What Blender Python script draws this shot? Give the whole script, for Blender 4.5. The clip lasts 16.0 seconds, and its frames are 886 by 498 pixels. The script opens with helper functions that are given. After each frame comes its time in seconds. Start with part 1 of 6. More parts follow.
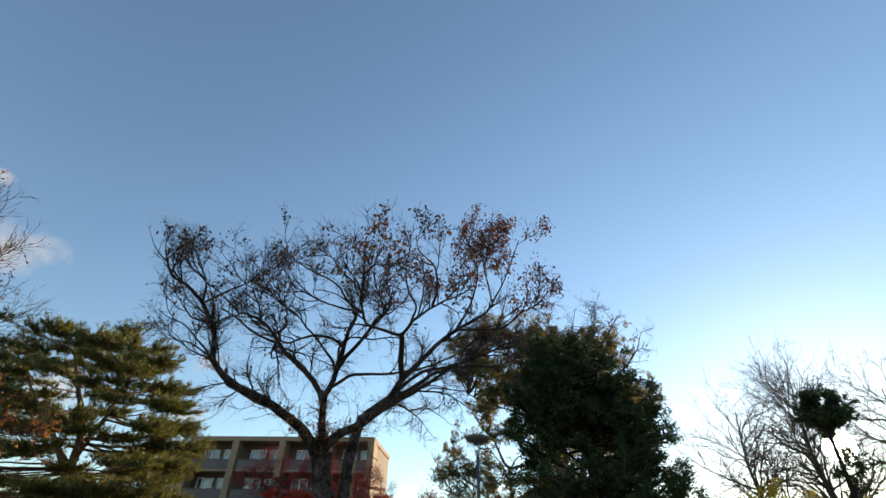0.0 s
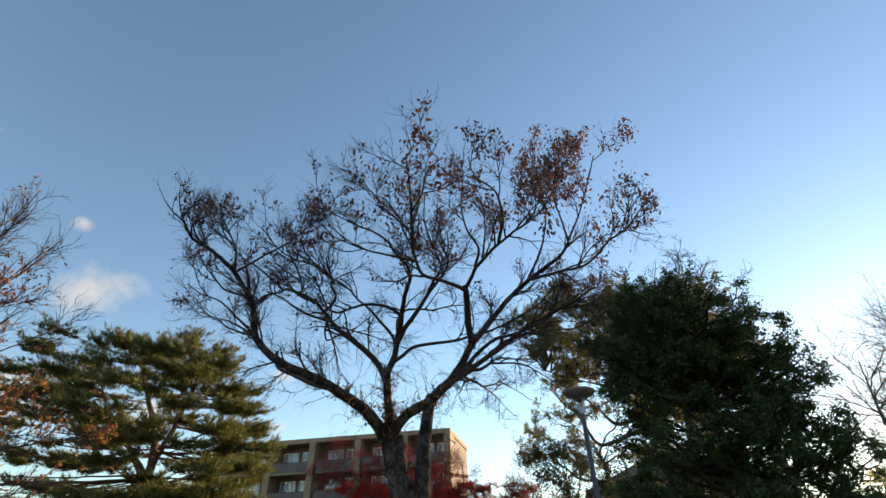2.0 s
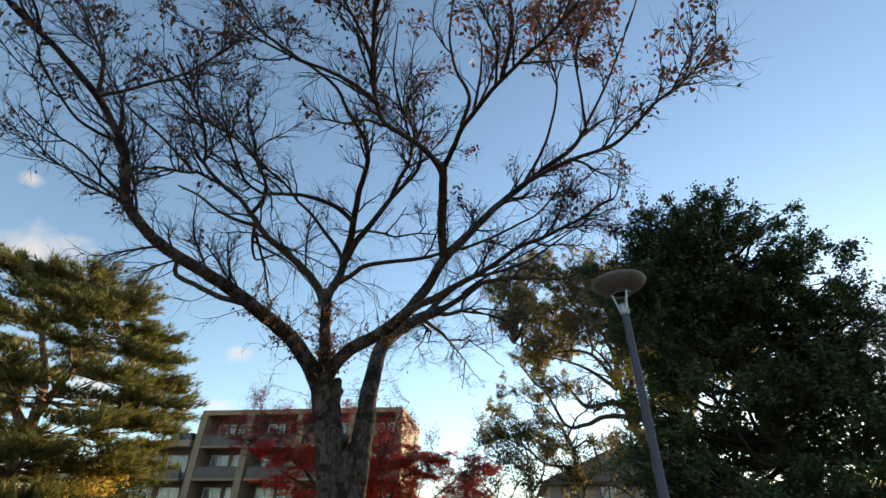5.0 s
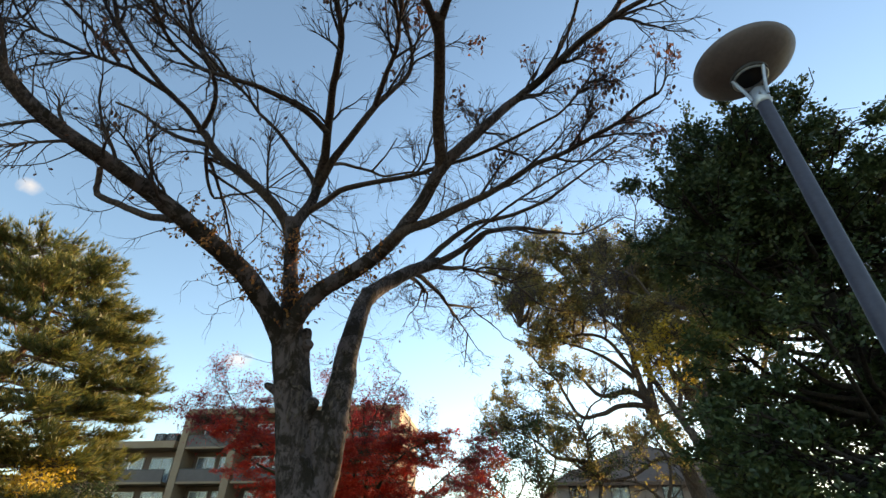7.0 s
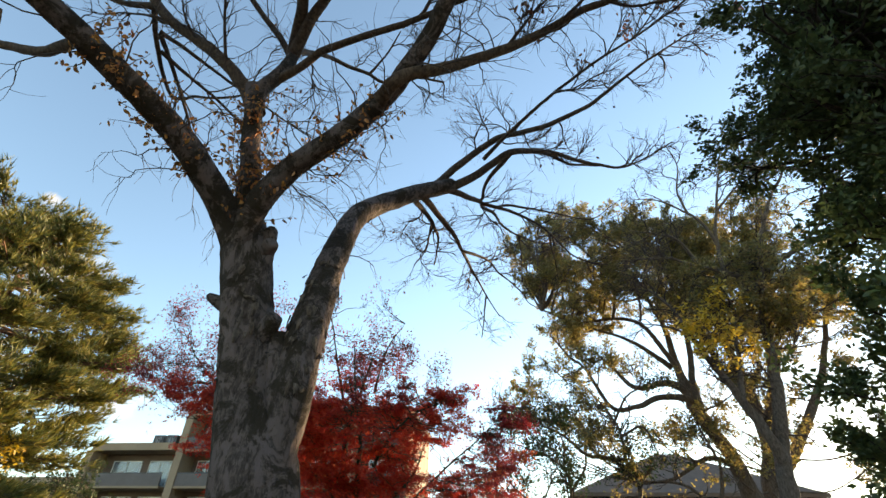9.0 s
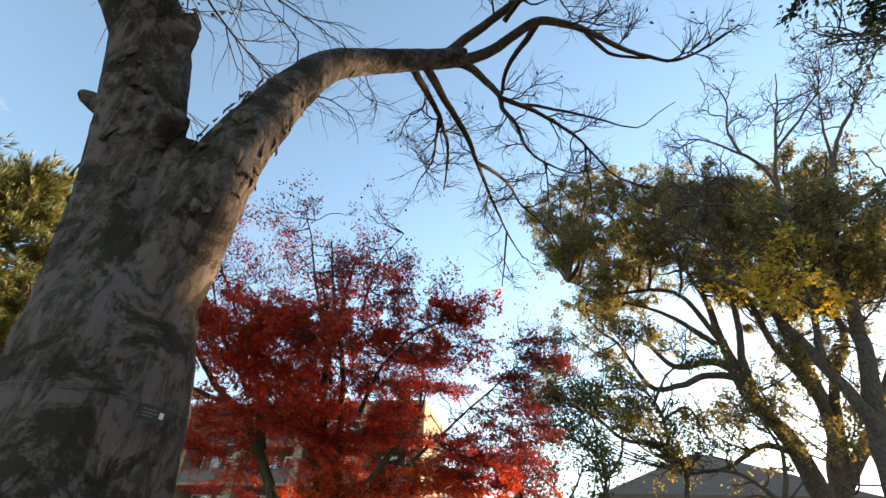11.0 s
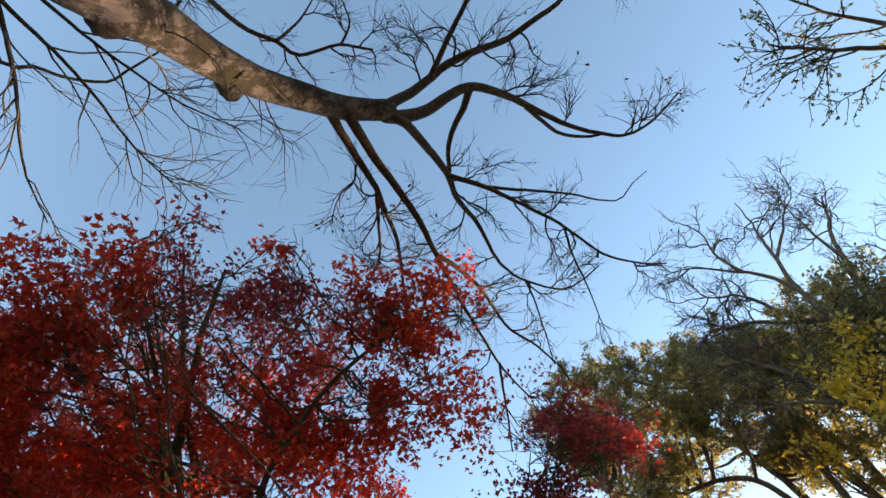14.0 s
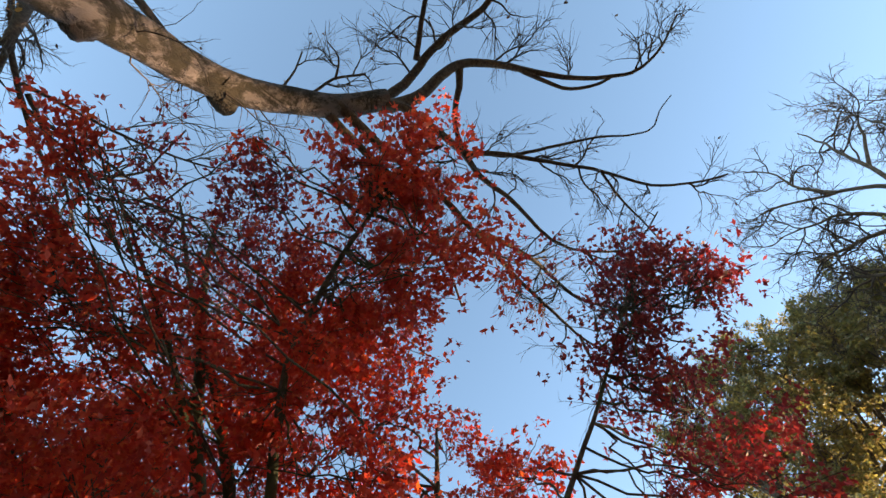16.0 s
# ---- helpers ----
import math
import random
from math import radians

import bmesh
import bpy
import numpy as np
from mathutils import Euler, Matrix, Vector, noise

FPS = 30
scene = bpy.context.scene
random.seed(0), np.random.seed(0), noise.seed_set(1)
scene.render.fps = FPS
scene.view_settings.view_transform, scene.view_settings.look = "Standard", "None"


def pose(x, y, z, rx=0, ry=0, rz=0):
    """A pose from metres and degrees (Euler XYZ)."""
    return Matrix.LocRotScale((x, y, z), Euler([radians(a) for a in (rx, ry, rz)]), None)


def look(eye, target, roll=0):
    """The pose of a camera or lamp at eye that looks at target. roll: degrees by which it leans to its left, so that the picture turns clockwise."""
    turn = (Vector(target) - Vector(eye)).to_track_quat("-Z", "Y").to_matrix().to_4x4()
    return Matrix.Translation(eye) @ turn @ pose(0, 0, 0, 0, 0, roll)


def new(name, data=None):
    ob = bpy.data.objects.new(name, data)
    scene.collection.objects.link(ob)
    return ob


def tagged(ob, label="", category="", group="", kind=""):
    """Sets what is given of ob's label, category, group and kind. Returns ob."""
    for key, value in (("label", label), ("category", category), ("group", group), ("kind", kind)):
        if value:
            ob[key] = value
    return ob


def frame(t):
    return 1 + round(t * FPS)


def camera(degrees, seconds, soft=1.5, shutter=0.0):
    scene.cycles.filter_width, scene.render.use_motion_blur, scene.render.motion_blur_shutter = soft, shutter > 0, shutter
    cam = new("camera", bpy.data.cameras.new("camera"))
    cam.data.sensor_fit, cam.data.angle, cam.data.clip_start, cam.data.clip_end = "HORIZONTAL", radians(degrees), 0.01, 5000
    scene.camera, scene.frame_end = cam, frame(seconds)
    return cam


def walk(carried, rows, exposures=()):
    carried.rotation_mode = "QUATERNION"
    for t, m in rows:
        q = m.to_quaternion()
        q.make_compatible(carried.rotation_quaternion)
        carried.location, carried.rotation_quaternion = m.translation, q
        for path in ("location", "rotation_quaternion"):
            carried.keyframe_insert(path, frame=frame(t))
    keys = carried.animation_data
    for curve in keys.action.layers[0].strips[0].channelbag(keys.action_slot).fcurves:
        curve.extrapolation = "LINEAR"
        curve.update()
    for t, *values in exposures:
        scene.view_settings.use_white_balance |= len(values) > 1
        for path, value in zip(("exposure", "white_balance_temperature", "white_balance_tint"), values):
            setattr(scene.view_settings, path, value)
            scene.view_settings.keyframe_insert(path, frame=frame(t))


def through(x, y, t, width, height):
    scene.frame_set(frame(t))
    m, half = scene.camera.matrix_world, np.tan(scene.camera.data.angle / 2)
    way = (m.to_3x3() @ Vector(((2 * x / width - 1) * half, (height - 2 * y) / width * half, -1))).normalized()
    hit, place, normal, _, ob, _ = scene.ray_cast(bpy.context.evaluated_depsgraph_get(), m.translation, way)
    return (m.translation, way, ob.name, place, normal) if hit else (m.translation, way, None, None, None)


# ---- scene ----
# Late-afternoon park in late autumn: a walk under a bare zelkova towards a red maple.
cam = camera(86.0, 16.0)

PATH = [
    (0, (1.326, 3.145, 2.362), (1.197, 4.797, 3.482), 1.4),
    (0.5, (1.257, 3.765, 2.372), (1.048, 5.405, 3.497), 2.5),
    (1, (1.104, 4.416, 2.383), (0.616, 5.999, 3.504), 3.6),
    (1.5, (0.97, 5.008, 2.389), (0.461, 6.586, 3.509), 0.8),
    (2, (0.812, 5.627, 2.388), (0.468, 7.26, 3.49), -1.6),
    (2.5, (0.714, 6.221, 2.366), (0.616, 7.89, 3.464), -3.0),
    (3, (0.568, 6.865, 2.39), (0.413, 8.535, 3.481), -1.4),
    (3.5, (0.444, 7.474, 2.384), (0.376, 9.16, 3.458), -2.9),
    (3.7, (0.359, 7.737, 2.371), (0.241, 9.422, 3.442), -2.1),
    (5.8, (-0.023, 10.476, 2.313), (-0.243, 12.146, 3.391), 1.0),
    (6, (-0.045, 10.731, 2.292), (-0.223, 12.409, 3.365), 0.7),
    (6.5, (-0.179, 11.402, 2.274), (-0.434, 13.07, 3.348), 1.6),
    (7, (-0.246, 12.061, 2.223), (-0.456, 13.72, 3.32), 0.5),
    (7.5, (-0.394, 12.719, 2.209), (-0.64, 14.368, 3.313), 1.0),
    (8, (-0.454, 13.351, 2.145), (-0.611, 15.012, 3.249), -0.4),
    (8.2, (-0.484, 13.642, 2.109), (-0.673, 15.298, 3.215), -0.2),
    (10.3, (-0.735, 16.515, 1.764), (-1.019, 18.082, 2.975), 2.5),
    (10.5, (-0.764, 16.747, 1.739), (-1.014, 18.33, 2.935), 2.3),
    (11, (-0.863, 17.382, 1.712), (-1.193, 18.97, 2.882), 2.8),
    (11.5, (-0.926, 18.003, 1.699), (-1.244, 19.598, 2.862), 2.3),
    (12, (-0.981, 18.626, 1.657), (-1.355, 20.206, 2.825), 3.3),
    (12.5, (-1.063, 19.221, 1.654), (-1.364, 20.755, 2.902), 2.0),
    (13, (-1.145, 19.8, 1.682), (-1.473, 21.156, 3.116), 1.5),
    (13.5, (-1.135, 20.33, 1.692), (-1.335, 21.421, 3.357), -3.5),
    (14, (-1.171, 20.721, 1.724), (-1.251, 21.468, 3.577), -11.8),
    (14.5, (-1.188, 21.051, 1.719), (-1.208, 21.497, 3.669), -20.0),
    (15, (-1.225, 21.389, 1.69), (-1.268, 21.709, 3.664), -21.7),
    (15.5, (-1.323, 21.736, 1.693), (-1.44, 22.066, 3.663), -13.6),
    (16, (-1.383, 22.123, 1.63), (-1.583, 22.468, 3.59), -5.0),
]
EXPOSURES = [(0.0, 0.97, 7150, 10), (1.5, 1.12, 7250, 10), (3.5, 1.18, 7500, 10), (7.0, 1.64, 7950, 10), (8.0, 1.84, 8200, 10), (10.5, 2.04, 8350, 10), (12.0, 2.08, 8150, 10), (14.0, 2.08, 8000, 10), (16.0, 2.2, 8000, 10)]
walk(cam, [(t, look(eye, target, roll)) for t, eye, target, roll in PATH], EXPOSURES)

# ---------------------------------------------------------------- light
SUN_AZ, SUN_EL = 34.3, 9.9          # degrees to the right of +y, and above the horizon
world = bpy.data.worlds.new("world")
scene.world = world
world.use_nodes = True
wn, wl = world.node_tree.nodes, world.node_tree.links
sky = wn.new("ShaderNodeTexSky")
sky.sky_type = "NISHITA"
sky.sun_disc = False
sky.sun_elevation = radians(SUN_EL)
sky.sun_rotation = radians(SUN_AZ)
sky.altitude = 50
sky.air_density = 1.0
sky.dust_density = 0.11
sky.ozone_density = 2.4
wl.new(sky.outputs[0], wn["Background"].inputs[0])
wn["Background"].inputs[1].default_value = 0.15
sun_data = bpy.data.lights.new("sun", "SUN")
sun_data.energy, sun_data.angle, sun_data.color = 4.0, radians(0.6), (1.0, 0.78, 0.52)
sun = new("sun", sun_data)
saz, sel = radians(SUN_AZ), radians(SUN_EL)
SUN_DIR = Vector((math.sin(saz) * math.cos(sel), math.cos(saz) * math.cos(sel), math.sin(sel)))
sun.matrix_world = look(SUN_DIR * 100, (0, 0, 0))


# the sun, seen low between the trees, oversized to take in its glare
def sun_ball():
    m = bpy.data.materials.new("sun_glow")
    m.use_nodes = True
    nt = m.node_tree
    nt.nodes.remove(nt.nodes["Principled BSDF"])
    em = nt.nodes.new("ShaderNodeEmission")
    em.inputs[0].default_value, em.inputs[1].default_value = (1.0, 0.93, 0.8, 1), 60.0
    nt.links.new(em.outputs[0], nt.nodes["Material Output"].inputs[0])
    bm = bmesh.new()
    bmesh.ops.create_icosphere(bm, subdivisions=4, radius=66.0)
    me = bpy.data.meshes.new("sun_disc")
    bm.to_mesh(me)
    bm.free()
    me.materials.append(m)
    ob = new("backdrop_sun", me)
    ob.location = SUN_DIR * 3000
    ob.visible_shadow = False
    tagged(ob, "low white sun above the trees, oversized to include its glare", "sun", kind="structure")


sun_ball()


# ---------------------------------------------------------------- materials
def node_mat(name):
    m = bpy.data.materials.new(name)
    m.use_nodes = True
    nt = m.node_tree
    bs = nt.nodes["Principled BSDF"]
    return m, nt, bs


def ramp(nt, stops, fac):
    r = nt.nodes.new("ShaderNodeValToRGB")
    e = r.color_ramp.elements
    while len(e) < len(stops):
        e.new(0.5)
    for k, (p, c) in zip(e, stops):
        k.position, k.color = p, (*c, 1)
    nt.links.new(fac, r.inputs[0])
    return r.outputs[0]


def noise_tex(nt, scale, detail=4, rough=0.6, vec=None, dist=0.0):
    n = nt.nodes.new("ShaderNodeTexNoise")
    n.inputs["Scale"].default_value, n.inputs["Detail"].default_value = scale, detail
    n.inputs["Roughness"].default_value, n.inputs["Distortion"].default_value = rough, dist
    if vec is not None:
        nt.links.new(vec, n.inputs["Vector"])
    return n.outputs[0]


def coords(nt, scale=(1, 1, 1)):
    tc = nt.nodes.new("ShaderNodeTexCoord")
    mp = nt.nodes.new("ShaderNodeMapping")
    mp.inputs["Scale"].default_value = scale
    nt.links.new(tc.outputs["Object"], mp.inputs[0])
    return mp.outputs[0]


def mix(nt, fac, a, b):
    m = nt.nodes.new("ShaderNodeMix")
    m.data_type = "RGBA"
    for sock, v in ((m.inputs[0], fac), (m.inputs[6], a), (m.inputs[7], b)):
        if isinstance(v, (tuple, list)):
            sock.default_value = (*v, 1)
        elif isinstance(v, (int, float)):
            sock.default_value = v
        else:
            nt.links.new(v, sock)
    return m.outputs[2]


def bump(nt, bs, height, strength=0.5, distance=0.02):
    b = nt.nodes.new("ShaderNodeBump")
    b.inputs["Strength"].default_value, b.inputs["Distance"].default_value = strength, distance
    nt.links.new(height, b.inputs["Height"])
    nt.links.new(b.outputs[0], bs.inputs["Normal"])


def surface(name, dark, light, scale=3.0, rough=0.8, metal=0.0, relief=0.3, depth=0.01, grain=40.0, stretch=(1, 1, 1)):
    """A plain surface with large stains and fine grain."""
    m, nt, bs = node_mat(name)
    v = coords(nt, stretch)
    a, b = noise_tex(nt, scale, 5, 0.65, v), noise_tex(nt, grain, 3, 0.6, v)
    c = ramp(nt, [(0.3, dark), (0.7, light)], a)
    g = ramp(nt, [(0.3, (0.72,) * 3), (0.7, (1.0,) * 3)], b)
    mul = nt.nodes.new("ShaderNodeMix")
    mul.data_type, mul.blend_type = "RGBA", "MULTIPLY"
    mul.inputs[0].default_value = 0.6
    nt.links.new(c, mul.inputs[6])
    nt.links.new(g, mul.inputs[7])
    nt.links.new(mul.outputs[2], bs.inputs["Base Color"])
    bs.inputs["Roughness"].default_value, bs.inputs["Metallic"].default_value = rough, metal
    bump(nt, bs, b, relief, depth)
    return m


def bark_mat(name, dark, mid, light, moss=None, patch=None, scale=6.0, relief=0.6, moss_from=0.475):
    """Bark: grain along the stem, paler flaked patches with sharp rims, and moss where the tree has it."""
    m, nt, bs = node_mat(name)
    v, v1 = coords(nt, (1, 1, 0.4)), coords(nt)
    fine = noise_tex(nt, scale * 4, 6, 0.72, v)
    c = ramp(nt, [(0.34, dark), (0.5, mid), (0.66, light)], fine)
    h = fine
    if patch:
        n = noise_tex(nt, 5.2, 6, 0.66, v, 0.5)
        c = mix(nt, ramp(nt, [(0.49, (0, 0, 0)), (0.53, (0.85,) * 3)], n), c, patch)
        n2 = noise_tex(nt, 13.0, 5, 0.62, v, 0.3)
        c = mix(nt, ramp(nt, [(0.58, (0, 0, 0)), (0.61, (0.75,) * 3)], n2), c, light)
        ad = nt.nodes.new("ShaderNodeMath")
        ad.operation = "ADD"
        nt.links.new(fine, ad.inputs[0])
        nt.links.new(ramp(nt, [(0.50, (0, 0, 0)), (0.535, (0.6,) * 3)], n), ad.inputs[1])
        h = ad.outputs[0]
    if moss:
        big = noise_tex(nt, 2.3, 8, 0.74, v1, 0.7)
        c = mix(nt, ramp(nt, [(moss_from, (0, 0, 0)), (moss_from + 0.06, (0.92,) * 3)], big), c, moss)
    nt.links.new(c, bs.inputs["Base Color"])
    bs.inputs["Roughness"].default_value = 0.9
    bs.inputs["Specular IOR Level"].default_value = 0.2
    bump(nt, bs, h, relief, 0.025)
    return m


def leaf_mat(name, colours, through=0.45, rough=0.5, gloss=0.05):
    """Thin leaves: light passes through them; the colour differs from leaf to leaf."""
    m, nt, bs = node_mat(name)
    nt.nodes.remove(bs)
    geo = nt.nodes.new("ShaderNodeNewGeometry")
    c = ramp(nt, [(i / (len(colours) - 1) if len(colours) > 1 else 0, k) for i, k in enumerate(colours)], geo.outputs["Random Per Island"])
    d, t, gl = (nt.nodes.new(k) for k in ("ShaderNodeBsdfDiffuse", "ShaderNodeBsdfTranslucent", "ShaderNodeBsdfGlossy"))
    gl.inputs["Roughness"].default_value = rough
    for s in (d, t):
        nt.links.new(c, s.inputs[0])
    m1, m2 = nt.nodes.new("ShaderNodeMixShader"), nt.nodes.new("ShaderNodeMixShader")
    m1.inputs[0].default_value, m2.inputs[0].default_value = through, gloss
    nt.links.new(d.outputs[0], m1.inputs[1])
    nt.links.new(t.outputs[0], m1.inputs[2])
    nt.links.new(m1.outputs[0], m2.inputs[1])
    nt.links.new(gl.outputs[0], m2.inputs[2])
    nt.links.new(m2.outputs[0], nt.nodes["Material Output"].inputs[0])
    return m


ZELKOVA_BARK = bark_mat("zelkova_bark", (0.021, 0.015, 0.012), (0.059, 0.045, 0.042), (0.124, 0.096, 0.094), moss=(0.023, 0.017, 0.011), patch=(0.116, 0.090, 0.089), moss_from=0.48, relief=0.9)
FLAKE_BARK = bark_mat("flake_bark", (0.035, 0.026, 0.021), (0.08, 0.062, 0.053), (0.13, 0.104, 0.09))
LIMB_BARK = bark_mat("limb_bark", (0.030, 0.020, 0.015), (0.066, 0.045, 0.034), (0.112, 0.078, 0.060))
TWIG = surface("twig", (0.03, 0.02, 0.017), (0.07, 0.045, 0.037), 8, 0.85)
BARE_TWIG = surface("bare_twig", (0.06, 0.044, 0.034), (0.115, 0.085, 0.066), 8, 0.85)
DARK_BARK = bark_mat("dark_bark", (0.042, 0.033, 0.026), (0.095, 0.074, 0.06), (0.15, 0.12, 0.10))
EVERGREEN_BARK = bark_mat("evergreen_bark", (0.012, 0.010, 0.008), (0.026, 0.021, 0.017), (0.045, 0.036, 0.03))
MAPLE_BARK = bark_mat("maple_bark", (0.035, 0.028, 0.025), (0.08, 0.062, 0.052), (0.13, 0.105, 0.09), moss=(0.05, 0.055, 0.03))
PINE_BARK = bark_mat("pine_bark", (0.05, 0.03, 0.02), (0.13, 0.075, 0.05), (0.20, 0.13, 0.09))
DEAD_LEAF = leaf_mat("dead_leaf", [(0.070, 0.026, 0.017), (0.125, 0.043, 0.024), (0.165, 0.063, 0.034), (0.088, 0.040, 0.030)], 0.4)
RUSSET_LEAF = leaf_mat("russet_leaf", [(0.24, 0.07, 0.02), (0.34, 0.13, 0.03), (0.40, 0.18, 0.04)], 0.45)
MAPLE_LEAF = leaf_mat("maple_leaf", [(0.42, 0.020, 0.018), (0.60, 0.042, 0.020), (0.66, 0.065, 0.024), (0.50, 0.026, 0.022), (0.70, 0.11, 0.03)], 0.74)
MAPLE_DARK = leaf_mat("maple_dark_leaf", [(0.22, 0.026, 0.036), (0.30, 0.034, 0.036), (0.40, 0.040, 0.036), (0.18, 0.034, 0.042)], 0.55)
MAPLE_PURPLE = leaf_mat("maple_purple_leaf", [(0.22, 0.020, 0.026), (0.32, 0.026, 0.030), (0.42, 0.038, 0.030), (0.18, 0.024, 0.034)], 0.55)
MAPLE_ORANGE = leaf_mat("maple_orange_leaf", [(0.58, 0.04, 0.02), (0.68, 0.09, 0.022), (0.74, 0.2, 0.026)], 0.66)
EVERGREEN_LEAF = leaf_mat("evergreen_leaf", [(0.030, 0.050, 0.020), (0.040, 0.065, 0.023), (0.062, 0.088, 0.029), (0.034, 0.056, 0.022)], 0.28, 0.45, 0.035)
OAK_LEAF = leaf_mat("oak_leaf", [(0.11, 0.11, 0.042), (0.19, 0.168, 0.052), (0.30, 0.235, 0.058), (0.22, 0.15, 0.062), (0.14, 0.138, 0.048)], 0.6)
YELLOW_LEAF = leaf_mat("yellow_leaf", [(0.45, 0.30, 0.03), (0.62, 0.42, 0.035), (0.40, 0.33, 0.05)], 0.5)
PINE_NEEDLE = leaf_mat("pine_needle", [(0.050, 0.068, 0.020), (0.11, 0.122, 0.031), (0.195, 0.185, 0.042), (0.26, 0.205, 0.052)], 0.42)
CONCRETE = surface("tan_plaster", (0.28, 0.19, 0.118), (0.36, 0.255, 0.165), 0.6, 0.85, grain=25)
GREY_PANEL = surface("grey_panel", (0.10, 0.08, 0.073), (0.15, 0.122, 0.112), 0.8, 0.7, grain=18)
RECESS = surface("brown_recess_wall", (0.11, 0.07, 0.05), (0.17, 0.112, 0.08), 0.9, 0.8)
WHITE_FRAME = surface("white_frame", (0.62, 0.61, 0.58), (0.75, 0.74, 0.71), 3, 0.5)
CURTAIN = surface("pale_curtain", (0.34, 0.335, 0.325), (0.46, 0.455, 0.44), 2.0, 0.9, stretch=(9, 9, 0.3))
DARK_METAL = surface("dark_metal", (0.03, 0.03, 0.035), (0.07, 0.07, 0.075), 3, 0.5, 0.4)
POLE_PAINT = surface("pole_paint", (0.030, 0.030, 0.052), (0.052, 0.052, 0.082), 4, 0.55, 0.0, relief=0.15)
SHADE_PAINT = surface("shade_paint", (0.115, 0.088, 0.088), (0.155, 0.122, 0.120), 5, 0.55, relief=0.08)
STEEL = surface("galvanised_steel", (0.32, 0.34, 0.38), (0.46, 0.48, 0.52), 9, 0.4, 0.6, relief=0.1)
BLACK = surface("black_plastic", (0.008, 0.008, 0.01), (0.02, 0.02, 0.024), 6, 0.4)
LABEL_WHITE = surface("label_white", (0.62, 0.62, 0.60), (0.75, 0.75, 0.73), 12, 0.5, relief=0.05)
ROOF = surface("slate_roof", (0.13, 0.088, 0.068), (0.175, 0.12, 0.095), 2.0, 0.98)
HOUSE_WALL = surface("house_wall", (0.26, 0.205, 0.18), (0.34, 0.275, 0.24), 0.8, 0.85)
EARTH = surface("park_earth", (0.10, 0.075, 0.05), (0.21, 0.165, 0.115), 0.35, 0.95, relief=0.6, depth=0.03, grain=9)

m, nt, bs = node_mat("window_glass")
bs.inputs["Base Color"].default_value = (0.6, 0.65, 0.68, 1)
bs.inputs["Roughness"].default_value = 0.03
bs.inputs["Transmission Weight"].default_value = 0.85
GLASS = m


# ---------------------------------------------------------------- mesh tools
class Soup:
    """Loose geometry gathered into one mesh."""

    def __init__(self):
        self.v, self.f, self.n = [], {3: [], 4: []}, 0

    def add(self, verts, faces):
        verts, faces = np.asarray(verts, float).reshape(-1, 3), np.asarray(faces, int)
        self.v.append(verts)
        self.f[faces.shape[1]].append(faces + self.n)
        self.n += len(verts)

    def mesh(self, name, smooth=True):
        me = bpy.data.meshes.new(name)
        if not self.n:
            return me
        v = np.concatenate(self.v)
        tri = np.concatenate(self.f[3]) if self.f[3] else np.zeros((0, 3), int)
        quad = np.concatenate(self.f[4]) if self.f[4] else np.zeros((0, 4), int)
        loops = np.concatenate([tri.ravel(), quad.ravel()])
        sizes = np.concatenate([np.full(len(tri), 3), np.full(len(quad), 4)])
        starts = np.concatenate([[0], np.cumsum(sizes)[:-1]])
        me.vertices.add(len(v))
        me.vertices.foreach_set("co", v.ravel())
        me.loops.add(len(loops))
        me.loops.foreach_set("vertex_index", loops.astype(np.int32))
        me.polygons.add(len(sizes))
        me.polygons.foreach_set("loop_start", starts.astype(np.int32))
        me.polygons.foreach_set("use_smooth", np.full(len(sizes), smooth))
        me.update(calc_edges=True)
        return me


def part(name, data, material, parent, label="", kind=""):
    """One mesh object under a thing or a part; data is a bmesh, a Soup or a mesh in world places."""
    if isinstance(data, Soup):
        me = data.mesh(name)
    elif isinstance(data, bmesh.types.BMesh):
        me = bpy.data.meshes.new(name)
        data.to_mesh(me)
        data.free()
    else:
        me = data
    if material is not None and not me.materials:
        me.materials.append(material)
    ob = new(name, me)
    if parent is not None:
        ob.parent = parent
        ob.matrix_parent_inverse = base_of(parent).inverted()
    return tagged(ob, label=label, kind=kind)


def base_of(ob):
    m = ob.matrix_basis.copy()
    while ob.parent is not None:
        m = ob.parent.matrix_basis @ ob.matrix_parent_inverse @ m
        ob = ob.parent
    return m


def thing(name, at, label, category, group=""):
    ob = new(name)
    ob.empty_display_size = 0.2
    ob.location = at
    return tagged(ob, label=label, category=category, group=group)


def spline(pts, step=0.12):
    """A smooth line through the given points, at even steps."""
    p = np.asarray(pts, float)
    q = np.vstack([2 * p[0] - p[1], p, 2 * p[-1] - p[-2]])
    out = []
    for i in range(1, len(q) - 2):
        a, b, c, d = q[i - 1], q[i], q[i + 1], q[i + 2]
        n = max(2, int(np.linalg.norm(c - b) / step))
        t = np.linspace(0, 1, n, endpoint=False)[:, None]
        out.append(0.5 * (2 * b + (c - a) * t + (2 * a - 5 * b + 4 * c - d) * t**2 + (3 * b - a - 3 * c + d) * t**3))
    out.append(p[-1:])
    return np.vstack(out)


